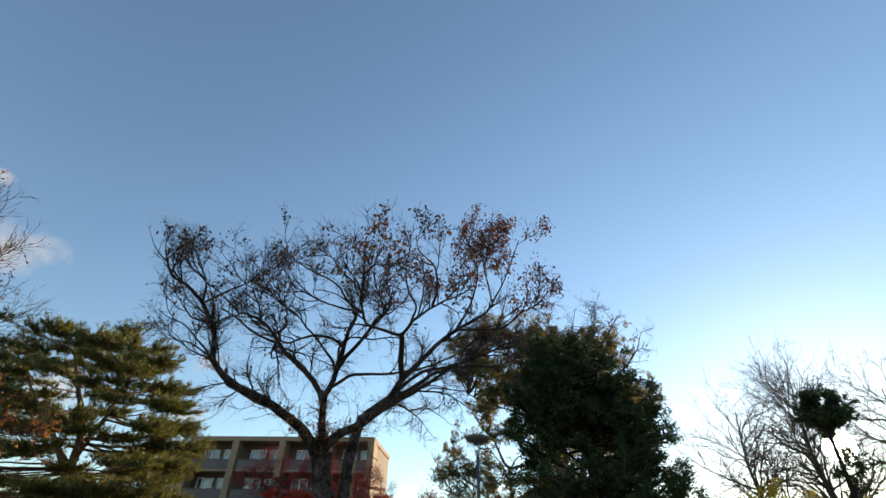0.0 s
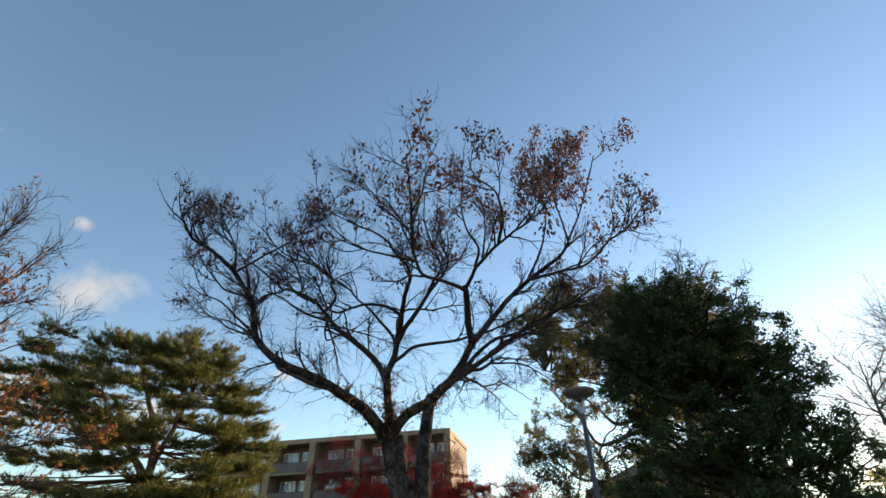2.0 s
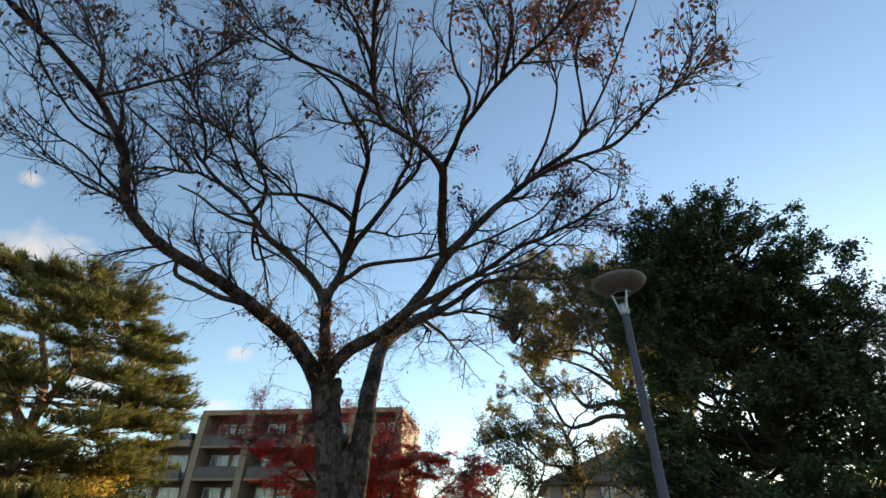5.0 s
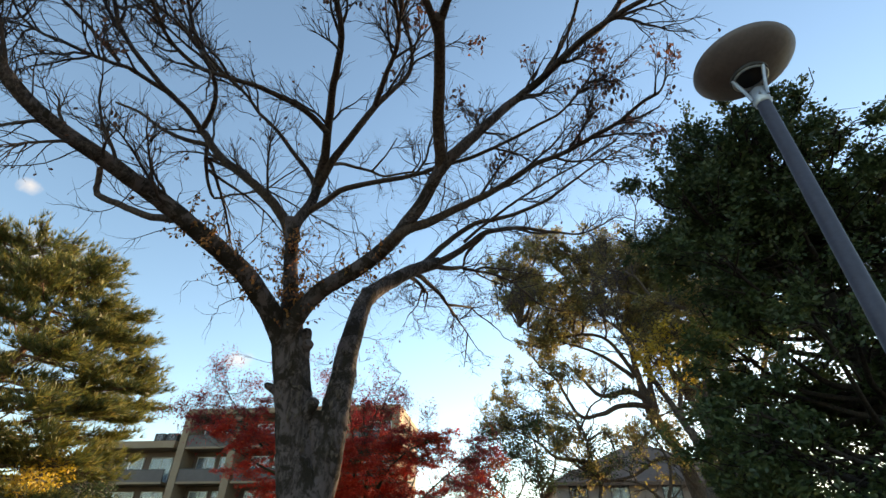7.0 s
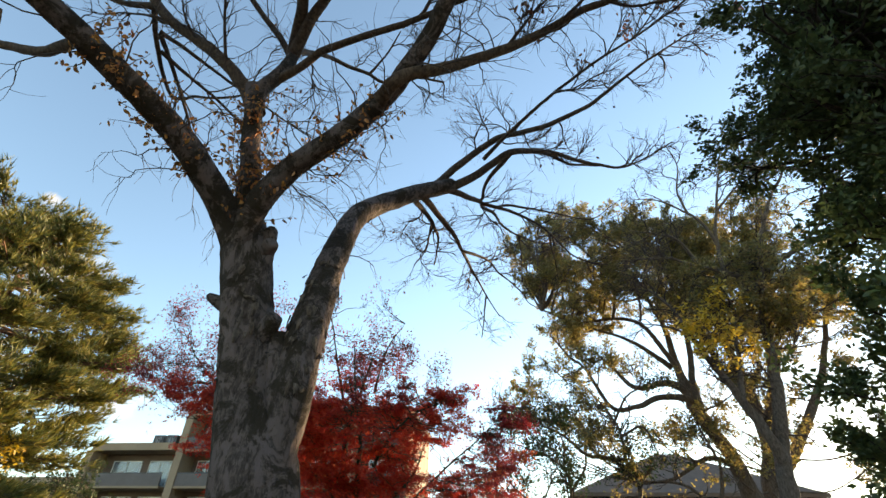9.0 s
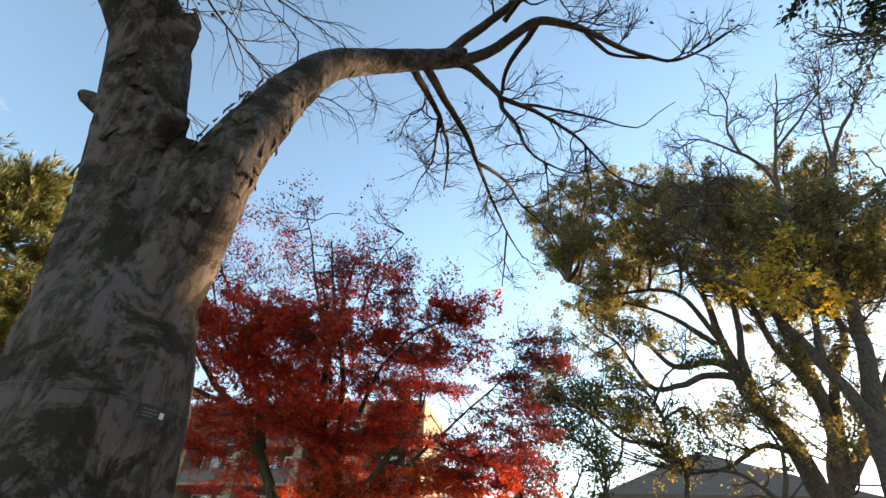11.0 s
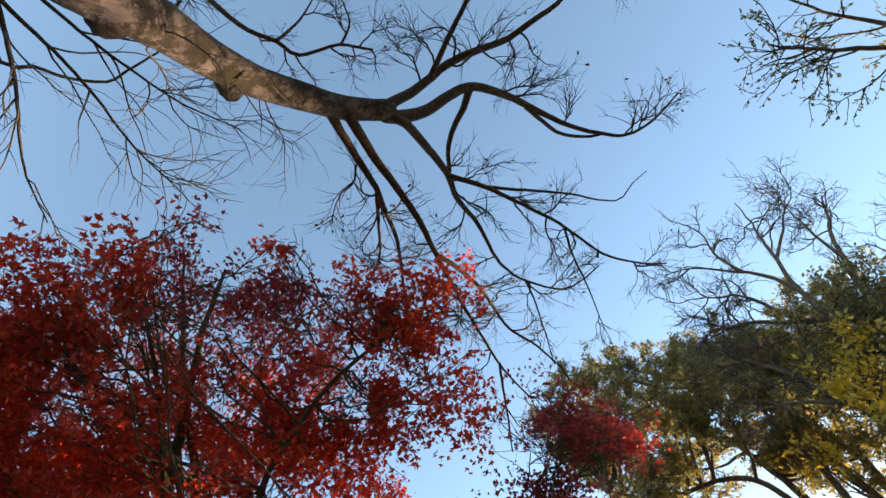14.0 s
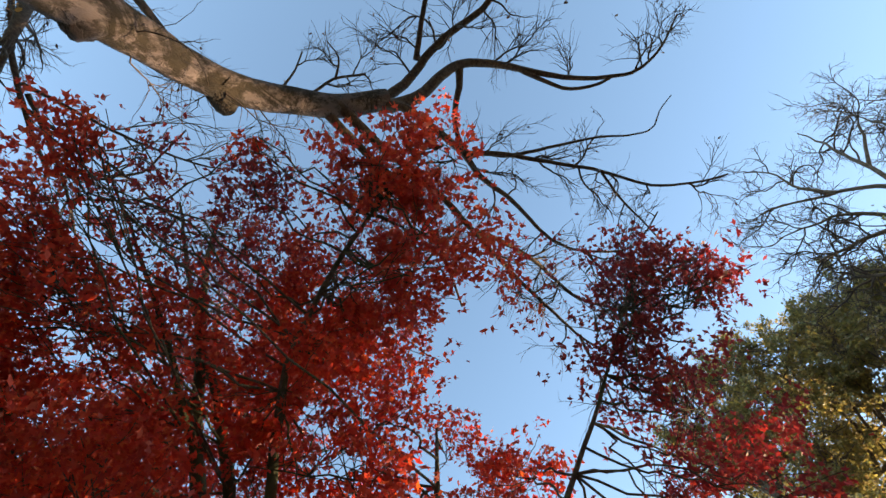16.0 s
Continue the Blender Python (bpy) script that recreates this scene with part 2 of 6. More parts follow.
def frames(paths):
    """Tangents and two normals for many lines of equal length: arrays of (lines, points, 3)."""
    t = np.gradient(paths, axis=1)
    t /= np.linalg.norm(t, axis=2, keepdims=True) + 1e-9
    ref = np.where(np.abs(t[:, :1, 2:3]) > 0.9, np.array([1.0, 0, 0]), np.array([0, 0, 1.0]))
    a = np.cross(t, np.broadcast_to(ref, t.shape))
    a /= np.linalg.norm(a, axis=2, keepdims=True) + 1e-9
    return t, a, np.cross(t, a)


def tubes(soup, paths, radii, sides=5, rough=0.0, rng=None):
    paths, radii = np.asarray(paths, float), np.asarray(radii, float)
    n, k, _ = paths.shape
    _, a, b = frames(paths)
    ang = np.linspace(0, 2 * np.pi, sides, endpoint=False)
    ring = a[:, :, None] * np.cos(ang)[None, None, :, None] + b[:, :, None] * np.sin(ang)[None, None, :, None]
    r = radii[:, :, None, None]
    if rough:
        r = r * (1 + rough * rng.standard_normal((n, k, sides, 1)))
    v = paths[:, :, None] + ring * r
    i = np.arange(n)[:, None, None] * (k * sides) + np.arange(k - 1)[None, :, None] * sides
    j = np.arange(sides)[None, None, :]
    j2 = (j + 1) % sides
    f = np.stack([i + j, i + j2, i + sides + j2, i + sides + j], -1).reshape(-1, 4)
    soup.add(v.reshape(-1, 3), f)


def limb(points, r0, r1, rng, wander=0.03, step=0.12, power=0.8):
    """A crooked line and its radii through a few joints."""
    p = spline(points, step)
    n = len(p)
    if wander:
        w = np.cumsum(rng.standard_normal((n, 3)), axis=0) * wander * 0.35
        u = np.linspace(0, 1, n)[:, None]
        p = p + (w - u * w[-1]) * 1.0
    u = np.linspace(0, 1, n)
    return p, r0 + (r1 - r0) * u**power


def bark_tube(soup, p, r, sides, rng, flute=0.08, lobes=4, flare=0.0):
    """A trunk or limb whose round is uneven, with ribs that run along it."""
    _, a, b = frames(p[None])
    a, b = a[0], b[0]
    ang = np.linspace(0, 2 * np.pi, sides, endpoint=False)
    ph = rng.uniform(0, 6.28, 4)
    s = np.linspace(0, 1, len(p))[:, None]
    w = 1 + flute * (0.6 * np.sin(lobes * ang[None] + ph[0] + 3 * s) + 0.4 * np.sin((lobes + 3) * ang[None] + ph[1] - 5 * s))
    w = w + flute * 0.35 * rng.standard_normal((len(p), sides))
    if flare:
        w = w + flare * np.exp(-s * 9) * (1 + 0.4 * np.sin(5 * ang[None] + ph[2]))
    ring = a[:, None] * np.cos(ang)[None, :, None] + b[:, None] * np.sin(ang)[None, :, None]
    v = p[:, None] + ring * (r[:, None] * w)[:, :, None]
    k = len(p)
    i = (np.arange(k - 1) * sides)[:, None]
    j = np.arange(sides)[None]
    j2 = (j + 1) % sides
    f = np.stack([i + j, i + j2, i + sides + j2, i + sides + j], -1).reshape(-1, 4)
    soup.add(v.reshape(-1, 3), f)
    e = soup.n
    soup.add(np.vstack([v[-1], p[-1] + (p[-1] - p[-2]) * 0.3 * r[-1] / (np.linalg.norm(p[-1] - p[-2]) + 1e-6)]),
             np.stack([np.arange(sides), (np.arange(sides) + 1) % sides, np.full(sides, sides)], -1))
    return e


def resample(p, r, k):
    s = np.concatenate([[0], np.cumsum(np.linalg.norm(np.diff(p, axis=0), axis=1))])
    u = np.linspace(0, s[-1], k)
    return np.stack([np.interp(u, s, p[:, i]) for i in range(3)], -1), np.interp(u, s, r)


def sprout(paths, radii, count, length, rng, k=7, u0=0.25, u1=1.0, angle=(30, 65), jitter=0.18, lift=0.25, ratio=0.6, rmax=1.0, tip=0.002, pull=None, bias=1.0, shrink=0.5):
    """Side branches from many lines: lines and radii of the branches."""
    n, kp, _ = paths.shape
    seg = np.linalg.norm(np.diff(paths, axis=1), axis=2).sum(1)
    i = rng.choice(n, count, p=seg / seg.sum())
    u = u0 + (u1 - u0) * rng.uniform(0, 1, count) ** bias
    x = u * (kp - 1)
    j = np.minimum(x.astype(int), kp - 2)
    w = (x - j)[:, None]
    p = paths[i, j] * (1 - w) + paths[i, j + 1] * w
    rb = radii[i, j] * (1 - w[:, 0]) + radii[i, j + 1] * w[:, 0]
    t, a, b = frames(paths)
    t, a, b = t[i, j], a[i, j], b[i, j]
    th = np.radians(rng.uniform(*angle, count))[:, None]
    ph = rng.uniform(0, 2 * np.pi, count)[:, None]
    d = np.cos(th) * t + np.sin(th) * (np.cos(ph) * a + np.sin(ph) * b)
    d[:, 2] += lift
    L = length * rng.uniform(0.45, 1.25, count) * (1.15 - shrink * u)
    out = np.zeros((count, k, 3))
    out[:, 0] = p
    for s in range(1, k):
        d /= np.linalg.norm(d, axis=1, keepdims=True)
        out[:, s] = out[:, s - 1] + d * (L / (k - 1))[:, None]
        d = d + jitter * rng.standard_normal((count, 3))
        d[:, 2] += lift * 0.35
        if pull is not None:
            d = d + pull
    r0 = np.minimum(rb * ratio, rmax)
    r0 = np.maximum(r0, tip * 1.3)
    rr = r0[:, None] * (1 - np.linspace(0, 1, k)[None]) ** 0.9 + tip
    return out, rr


def along(paths, count, rng, u0=0.4, u1=1.0):
    """Places on many lines, with the lines' directions there."""
    n, kp, _ = paths.shape
    i = rng.integers(0, n, count)
    x = rng.uniform(u0, u1, count) * (kp - 1)
    j = np.minimum(x.astype(int), kp - 2)
    w = (x - j)[:, None]
    t = paths[i, j + 1] - paths[i, j]
    return paths[i, j] * (1 - w) + paths[i, j + 1] * w, t / (np.linalg.norm(t, axis=1, keepdims=True) + 1e-9)


OVAL = (np.array([(0, 0, 0), (0.3, 0.24, 0.05), (0.7, 0.22, 0.03), (1, 0, -0.06), (0.7, -0.22, 0.03), (0.3, -0.24, 0.05)]), np.array([(0, 1, 5), (1, 2, 4), (1, 4, 5), (2, 3, 4)]))
DIAMOND = (np.array([(0, 0, 0), (0.5, 0.27, 0.06), (1, 0, -0.07), (0.5, -0.27, 0.06)]), np.array([(0, 1, 2), (0, 2, 3)]))
PALMATE = (np.array([(0, -0.17, 0), (0.04, 0.17, 0), (1.05, 0, -0.08), (0.34, 0.6, -0.03), (0.34, -0.6, -0.03), (0.5, 0, 0.05)]), np.array([(0, 2, 1), (1, 5, 3), (0, 4, 5)]))


def leaves(soup, at, axis, size, template, rng, spread=0.9, flat=0.0, sag=0.0):
    """Leaves at many places. axis: where they point, loosened by spread; flat: how level they lie; sag: how far they hang."""
    n = len(at)
    d = axis + spread * rng.standard_normal((n, 3))
    d[:, 2] = d[:, 2] * (1 - flat) - sag
    d /= np.linalg.norm(d, axis=1, keepdims=True) + 1e-9
    up = rng.standard_normal((n, 3)) * (1 - flat * 0.75)
    up[:, 2] += flat * 1.5
    side = np.cross(up, d)
    side /= np.linalg.norm(side, axis=1, keepdims=True) + 1e-9
    nor = np.cross(d, side)
    s = (np.asarray(size) * rng.uniform(0.65, 1.25, n))[:, None, None]
    tv, tf = template
    v = at[:, None] + s * (tv[None, :, :1] * d[:, None] + tv[None, :, 1:2] * side[:, None] + tv[None, :, 2:] * nor[:, None])
    m = len(tv)
    soup.add(v.reshape(-1, 3), (tf[None] + (np.arange(n) * m)[:, None, None]).reshape(-1, 3))


def box(bm, x0, x1, y0, y1, z0, z1, bevel=0.0):
    vs = [bm.verts.new((x, y, z)) for z in (z0, z1) for y in (y0, y1) for x in (x0, x1)]
    fs = [bm.faces.new([vs[i] for i in q]) for q in ((0, 2, 3, 1), (4, 5, 7, 6), (0, 1, 5, 4), (2, 6, 7, 3), (0, 4, 6, 2), (1, 3, 7, 5))]
    if bevel:
        es = {e for f in fs for e in f.edges}
        bmesh.ops.bevel(bm, geom=list(es), offset=bevel, segments=2, affect="EDGES")
    return vs


def box_part(name, x0, x1, y0, y1, z0, z1, material, parent, bevel=0.01, label=""):
    bm = bmesh.new()
    box(bm, x0, x1, y0, y1, z0, z1, bevel)
    return part(name, bm, material, parent, label)


def lathe(name, profile, at, material, parent, sides=40, label=""):
    """A turned shape from (radius, height) pairs, upright at a place."""
    so = Soup()
    ang = np.linspace(0, 2 * np.pi, sides, endpoint=False)
    pr = np.asarray(profile, float)
    v = np.stack([pr[:, :1] * np.cos(ang), pr[:, :1] * np.sin(ang), np.repeat(pr[:, 1:], sides, 1)], -1) + np.asarray(at, float)
    k = len(pr)
    i, j = (np.arange(k - 1) * sides)[:, None], np.arange(sides)[None]
    f = np.stack([i + j, i + (j + 1) % sides, i + sides + (j + 1) % sides, i + sides + j], -1).reshape(-1, 4)
    so.add(v.reshape(-1, 3), f)
    return part(name, so, material, parent, label)


# ---------------------------------------------------------------- ground
def ground():
    so = Soup()
    g = np.concatenate([np.linspace(-600, -60, 10), np.linspace(-50, 70, 61), np.linspace(80, 600, 10)])
    x, y = np.meshgrid(g, g + 10)
    near = np.exp(-((x / 60) ** 2 + ((y - 20) / 60) ** 2))
    z = 0.05 * np.sin(x * 0.31) * np.cos(y * 0.27) * near - 0.05 + 0.62 * np.clip((17.0 - y) / 11.0, 0, 1) ** 2 * (3 - 2 * np.clip((17.0 - y) / 11.0, 0, 1))
    n = len(g)
    i = (np.arange(n - 1) * n)[:, None] + np.arange(n - 1)[None]
    so.add(np.stack([x, y, z], -1), np.stack([i, i + 1, i + n + 1, i + n], -1).reshape(-1, 4))
    tagged(part("ground", so, EARTH, None), "bare brown park earth with thin litter", "ground", kind="structure")


ground()


# ---------------------------------------------------------------- the bare zelkova
def zelkova():
    rng = np.random.default_rng(11)
    tree = thing("zelkova_tree", (-2.9, 19.36, -0.05), "large bare zelkova with grey mottled bark and few withered leaves", "tree")
    # trunk
    p, r = limb([(-2.84, 19.42, -0.12), (-2.88, 19.42, 1.0), (-2.96, 19.42, 2.0), (-3.06, 19.42, 2.6), (-3.2, 19.4, 3.1), (-3.33, 19.34, 3.55), (-3.45, 19.25, 4.1), (-3.53, 19.15, 4.57), (-3.62, 19.04, 5.05), (-3.68, 18.93, 5.4), (-3.7, 18.85, 5.6)], 0.4, 0.3, rng, 0.010, 0.09)
    r = np.interp(p[:, 2], [-0.1, 1.0, 2.0, 2.6, 3.1, 3.6, 4.0, 4.4, 5.0, 5.4, 5.6], [0.56, 0.47, 0.43, 0.415, 0.37, 0.31, 0.285, 0.275, 0.28, 0.24, 0.17])
    so = Soup()
    bark_tube(so, p, r, 56, rng, 0.045, 3, 0.2)
    part("trunk", so, ZELKOVA_BARK, tree, "thick grey-brown trunk with flaking bark and dark moss")
    # limbs: name, joints, first and last radius, and whether twigs grow on them (crown, hang or none)
    L = [
        ("left", [(-3.68, 18.95, 5.1), (-3.8, 18.7, 5.4), (-3.92, 18.3, 5.65), (-4.1, 17.75, 5.9), (-4.35, 17.15, 6.05), (-4.56, 16.7, 6.19), (-4.83, 16.2, 6.3), (-4.99, 15.6, 6.3), (-5.15, 15.3, 6.35), (-5.28, 14.95, 6.44), (-5.39, 14.62, 6.61), (-5.47, 14.45, 6.78), (-5.41, 14.2, 7.08), (-5.39, 13.95, 7.4), (-5.57, 13.8, 7.7), (-5.59, 13.4, 7.88), (-5.59, 12.7, 7.91), (-5.52, 12.0, 7.77), (-5.44, 11.5, 7.96)], 0.19, 0.02, "crown"),
        ("mid", [(-3.66, 18.95, 5.2), (-3.6, 18.72, 5.6), (-3.59, 18.6, 5.95), (-3.59, 18.45, 6.3), (-3.57, 18.3, 6.67), (-3.55, 18.22, 6.94), (-3.47, 18.22, 7.16), (-3.37, 18.27, 7.48), (-3.33, 18.31, 7.9)], 0.155, 0.08, "none"),
        ("mid_left", [(-3.6, 18.36, 6.6), (-3.72, 18.34, 6.94), (-3.87, 18.22, 7.24), (-4.15, 18.07, 7.56), (-4.58, 17.92, 7.93), (-4.98, 17.79, 8.26), (-5.26, 17.65, 8.58), (-5.47, 17.53, 8.84)], 0.105, 0.06, "crown"),
        ("left_spray", [(-5.2, 17.7, 8.5), (-5.92, 17.71, 8.79), (-6.41, 17.61, 9.05), (-6.83, 17.54, 9.38), (-7.46, 17.48, 9.74)], 0.05, 0.022, "none"),
        ("far_left", [(-5.44, 17.5, 8.81), (-5.57, 17.23, 8.97), (-5.71, 16.97, 9.06), (-5.88, 16.66, 9.06), (-6.03, 16.32, 9.0), (-6.04, 16.1, 8.8), (-6.1, 15.69, 8.52), (-6.09, 15.4, 8.32), (-5.88, 15.0, 7.9), (-5.66, 14.6, 7.6)], 0.052, 0.014, "crown"),
        ("over_left", [(-5.55, 17.05, 8.9), (-5.5, 16.5, 8.73), (-5.31, 15.87, 8.47), (-5.15, 15.49, 8.3), (-4.95, 15.15, 8.11), (-4.5, 14.6, 7.8), (-4.2, 13.9, 7.8), (-4.1, 13.0, 8.0)], 0.05, 0.014, "crown"),
        ("hook", [(-5.35, 17.5, 8.8), (-4.98, 17.13, 8.78), (-4.72, 16.75, 8.78), (-4.58, 16.42, 8.76), (-4.45, 16.0, 8.66), (-4.29, 15.59, 8.49), (-3.99, 15.0, 8.3), (-3.8, 14.2, 8.4)], 0.05, 0.014, "crown"),
        ("inner_left", [(-3.4, 18.33, 7.8), (-3.45, 18.38, 8.02), (-3.55, 18.22, 8.23), (-3.77, 18.0, 8.47), (-4.05, 17.72, 8.8), (-4.31, 17.48, 9.01), (-4.49, 17.3, 9.21), (-4.72, 17.03, 9.38), (-4.92, 16.85, 9.48), (-5.04, 16.6, 9.63), (-5.2, 16.2, 10.0)], 0.055, 0.014, "crown"),
        ("upper_left", [(-2.9, 17.4, 8.24), (-3.02, 17.21, 8.32), (-3.17, 17.0, 8.38), (-3.44, 16.64, 8.32), (-3.66, 16.29, 8.16), (-3.79, 16.04, 7.98), (-3.88, 15.82, 7.82), (-3.95, 15.53, 7.62), (-3.98, 15.1, 7.5), (-3.9, 14.6, 7.5), (-3.8, 13.8, 7.7)], 0.055, 0.014, "crown"),
        ("upper", [(-3.34, 18.3, 7.9), (-3.1, 17.87, 8.2), (-2.95, 17.5, 8.36), (-2.8, 17.14, 8.48), (-2.63, 16.72, 8.58), (-2.39, 16.26, 8.61), (-2.21, 15.8, 8.58), (-2.16, 15.3, 8.6)], 0.09, 0.04, "crown"),
        ("upper_right", [(-3.3, 18.27, 7.85), (-2.98, 17.98, 8.16), (-2.52, 17.68, 8.5), (-2.16, 17.54, 8.94), (-1.92, 17.48, 9.22), (-1.67, 17.47, 9.53), (-1.53, 17.39, 9.79), (-1.47, 17.0, 9.84), (-1.52, 16.43, 9.79), (-1.5, 15.6, 9.9)], 0.085, 0.016, "crown"),
        ("riser", [(-2.17, 17.52, 8.95), (-1.89, 16.98, 9.03), (-1.59, 16.46, 8.99), (-1.45, 16.02, 8.93), (-1.44, 15.5, 8.95), (-1.5, 14.8, 9.1)], 0.055, 0.016, "crown"),
        ("cross", [(-3.5, 18.25, 7.2), (-3.12, 18.2, 7.4), (-2.84, 18.12, 7.57), (-2.42, 18.03, 7.62), (-1.79, 17.9, 7.57), (-1.3, 17.79, 7.54), (-0.82, 17.68, 7.57), (-0.36, 17.57, 7.6), (0.09, 17.45, 7.71), (0.54, 17.33, 7.87), (0.99, 17.2, 8.09), (1.5, 16.8, 8.5)], 0.06, 0.014, "crown"),
        ("right", [(-3.66, 18.95, 5.05), (-3.49, 18.72, 5.4), (-3.32, 18.62, 5.59), (-3.08, 18.52, 5.79), (-2.78, 18.4, 5.9), (-2.43, 18.27, 6.01), (-2.1, 18.15, 6.17), (-1.77, 18.02, 6.38), (-1.48, 17.82, 6.62), (-1.26, 17.68, 6.81), (-1.09, 17.5, 7.02), (-0.87, 17.32, 7.24), (-0.56, 17.22, 7.48), (-0.17, 17.2, 7.9), (0.31, 17.17, 8.4), (0.75, 17.0, 8.68), (1.19, 16.57, 8.74), (1.6, 16.3, 8.86), (1.87, 15.95, 9.02)], 0.165, 0.035, "crown"),
        ("over", [(-0.95, 17.37, 7.18), (-0.93, 16.84, 7.52), (-0.86, 16.36, 7.76), (-0.79, 15.8, 7.9), (-0.73, 15.3, 7.75)], 0.095, 0.07, "none"),
        ("over_fork_left", [(-0.78, 15.6, 7.85), (-0.88, 14.85, 7.6), (-1.21, 14.29, 7.5), (-1.4, 14.07, 7.5), (-1.49, 13.94, 7.72), (-1.51, 13.68, 7.98), (-1.37, 13.04, 8.18), (-1.16, 12.15, 8.2), (-1.0, 11.36, 8.2)], 0.055, 0.013, "crown"),
        ("over_fork_right", [(-0.76, 15.5, 7.82), (-0.5, 14.86, 7.75), (-0.32, 14.51, 7.8), (0.04, 14.01, 7.8), (0.26, 13.73, 7.79), (0.61, 13.34, 7.78), (0.96, 12.9, 7.68), (1.29, 12.36, 7.6)], 0.055, 0.013, "crown"),
        ("right_fork", [(0.75, 17.0, 8.7), (1.15, 16.2, 8.3), (1.51, 15.78, 8.12), (2.03, 15.32, 7.92), (2.29, 15.01, 7.95), (2.53, 14.67, 8.05), (2.88, 14.25, 8.07), (3.18, 13.66, 8.17)], 0.055, 0.012, "crown"),
        ("low_parallel", [(-1.9, 18.08, 6.28), (-1.71, 17.85, 6.3), (-1.53, 17.84, 6.45), (-1.24, 17.93, 6.63), (-0.87, 18.07, 6.93), (-0.41, 18.16, 7.22), (0.08, 18.19, 7.55), (0.58, 18.19, 7.9), (1.07, 18.14, 8.06), (1.53, 17.94, 8.18), (1.97, 17.74, 8.27), (2.29, 17.45, 8.37), (2.45, 17.27, 8.33)], 0.085, 0.025, "crown"),
        ("low_second", [(-0.9, 21.0, 8.3), (-0.3, 20.4, 8.4), (0.3, 19.9, 8.5), (0.9, 19.5, 8.6), (1.6, 19.2, 8.8), (2.2, 18.8, 8.9)], 0.04, 0.012, "crown"),
        # knee limb: leaves the trunk low, rises and bends over; the web fills the fork
        ("web", [(-2.96, 19.4, 2.3), (-3.02, 19.38, 3.0), (-3.08, 19.34, 3.7), (-3.12, 19.31, 4.12)], 0.30, 0.15, "none"),
        ("knee", [(-3.0, 19.44, 2.3), (-2.95, 19.42, 2.9), (-2.88, 19.38, 3.5), (-2.87, 19.43, 4.1), (-2.89, 19.55, 4.6), (-2.92, 19.74, 5.2), (-2.88, 19.96, 5.88), (-2.84, 20.19, 6.43), (-2.69, 20.45, 6.88), (-2.4, 20.73, 7.27), (-1.99, 21.04, 7.66), (-1.5, 21.24, 7.93)], 0.275, 0.13, "none"),
        ("knee_up", [(-2.0, 21.05, 7.6), (-1.75, 21.18, 7.95), (-1.45, 21.17, 8.25), (-1.09, 21.11, 8.55), (-0.62, 20.95, 8.75), (-0.2, 20.89, 8.78), (0.32, 20.86, 8.9), (0.8, 20.73, 9.02), (1.15, 20.64, 9.14), (1.9, 20.3, 9.5), (2.8, 20.0, 9.9)], 0.09, 0.012, "hang"),
        ("knee_out", [(-1.6, 21.25, 7.88), (-1.49, 21.33, 8.02), (-1.11, 21.38, 8.27), (-0.72, 21.32, 8.5), (-0.4, 21.31, 8.73), (0.0, 21.5, 8.93), (0.58, 22.01, 9.29), (1.01, 22.39, 9.43), (1.57, 22.76, 9.57), (2.05, 22.94, 9.62), (2.63, 22.85, 9.78), (3.14, 22.59, 9.94)], 0.095, 0.014, "hang"),
        ("knee_strand", [(0.4, 21.9, 9.2), (0.84, 22.45, 9.44), (1.28, 22.7, 9.58), (1.65, 22.78, 9.6)], 0.04, 0.022, "none"),
        ("knee_stub", [(-0.39, 21.31, 8.75), (-0.58, 21.57, 8.72), (-0.75, 21.72, 8.66), (-0.93, 21.98, 8.58), (-1.02, 22.34, 8.48)], 0.06, 0.028, "none"),
        ("hang_a", [(-2.0, 21.0, 7.55), (-1.91, 21.52, 7.71), (-1.79, 21.99, 7.75), (-1.64, 22.58, 7.82), (-1.56, 23.24, 7.88), (-1.48, 23.82, 7.95), (-1.39, 24.41, 7.97), (-1.25, 25.05, 7.97), (-1.16, 25.39, 7.93), (-1.03, 25.65, 7.77), (-0.86, 25.89, 7.57)], 0.07, 0.012, "hang"),
        ("hang_a_side", [(-1.55, 23.26, 7.87), (-1.36, 23.56, 7.98), (-1.11, 24.19, 8.23), (-1.0, 24.7, 8.44), (-0.85, 25.17, 8.45), (-0.49, 25.57, 8.32), (-0.22, 26.03, 8.25), (-0.09, 26.34, 8.18), (0.17, 26.53, 8.08)], 0.04, 0.012, "hang"),
        ("hang_a_tip", [(-1.16, 25.35, 7.93), (-1.23, 25.7, 7.7), (-1.28, 26.03, 7.5), (-1.38, 26.55, 7.3)], 0.025, 0.01, "hang"),
        ("hang_b", [(-2.16, 21.0, 7.5), (-2.06, 21.71, 7.72), (-1.99, 22.07, 7.76), (-2.0, 22.39, 7.85), (-2.0, 22.86, 8.0), (-2.1, 23.4, 8.1), (-2.3, 24.1, 8.1)], 0.06, 0.014, "hang"),
        ("hang_b_side", [(-2.0, 22.1, 7.77), (-2.15, 22.6, 7.8), (-2.3, 23.0, 7.75), (-2.6, 23.3, 7.6)], 0.03, 0.01, "hang"),
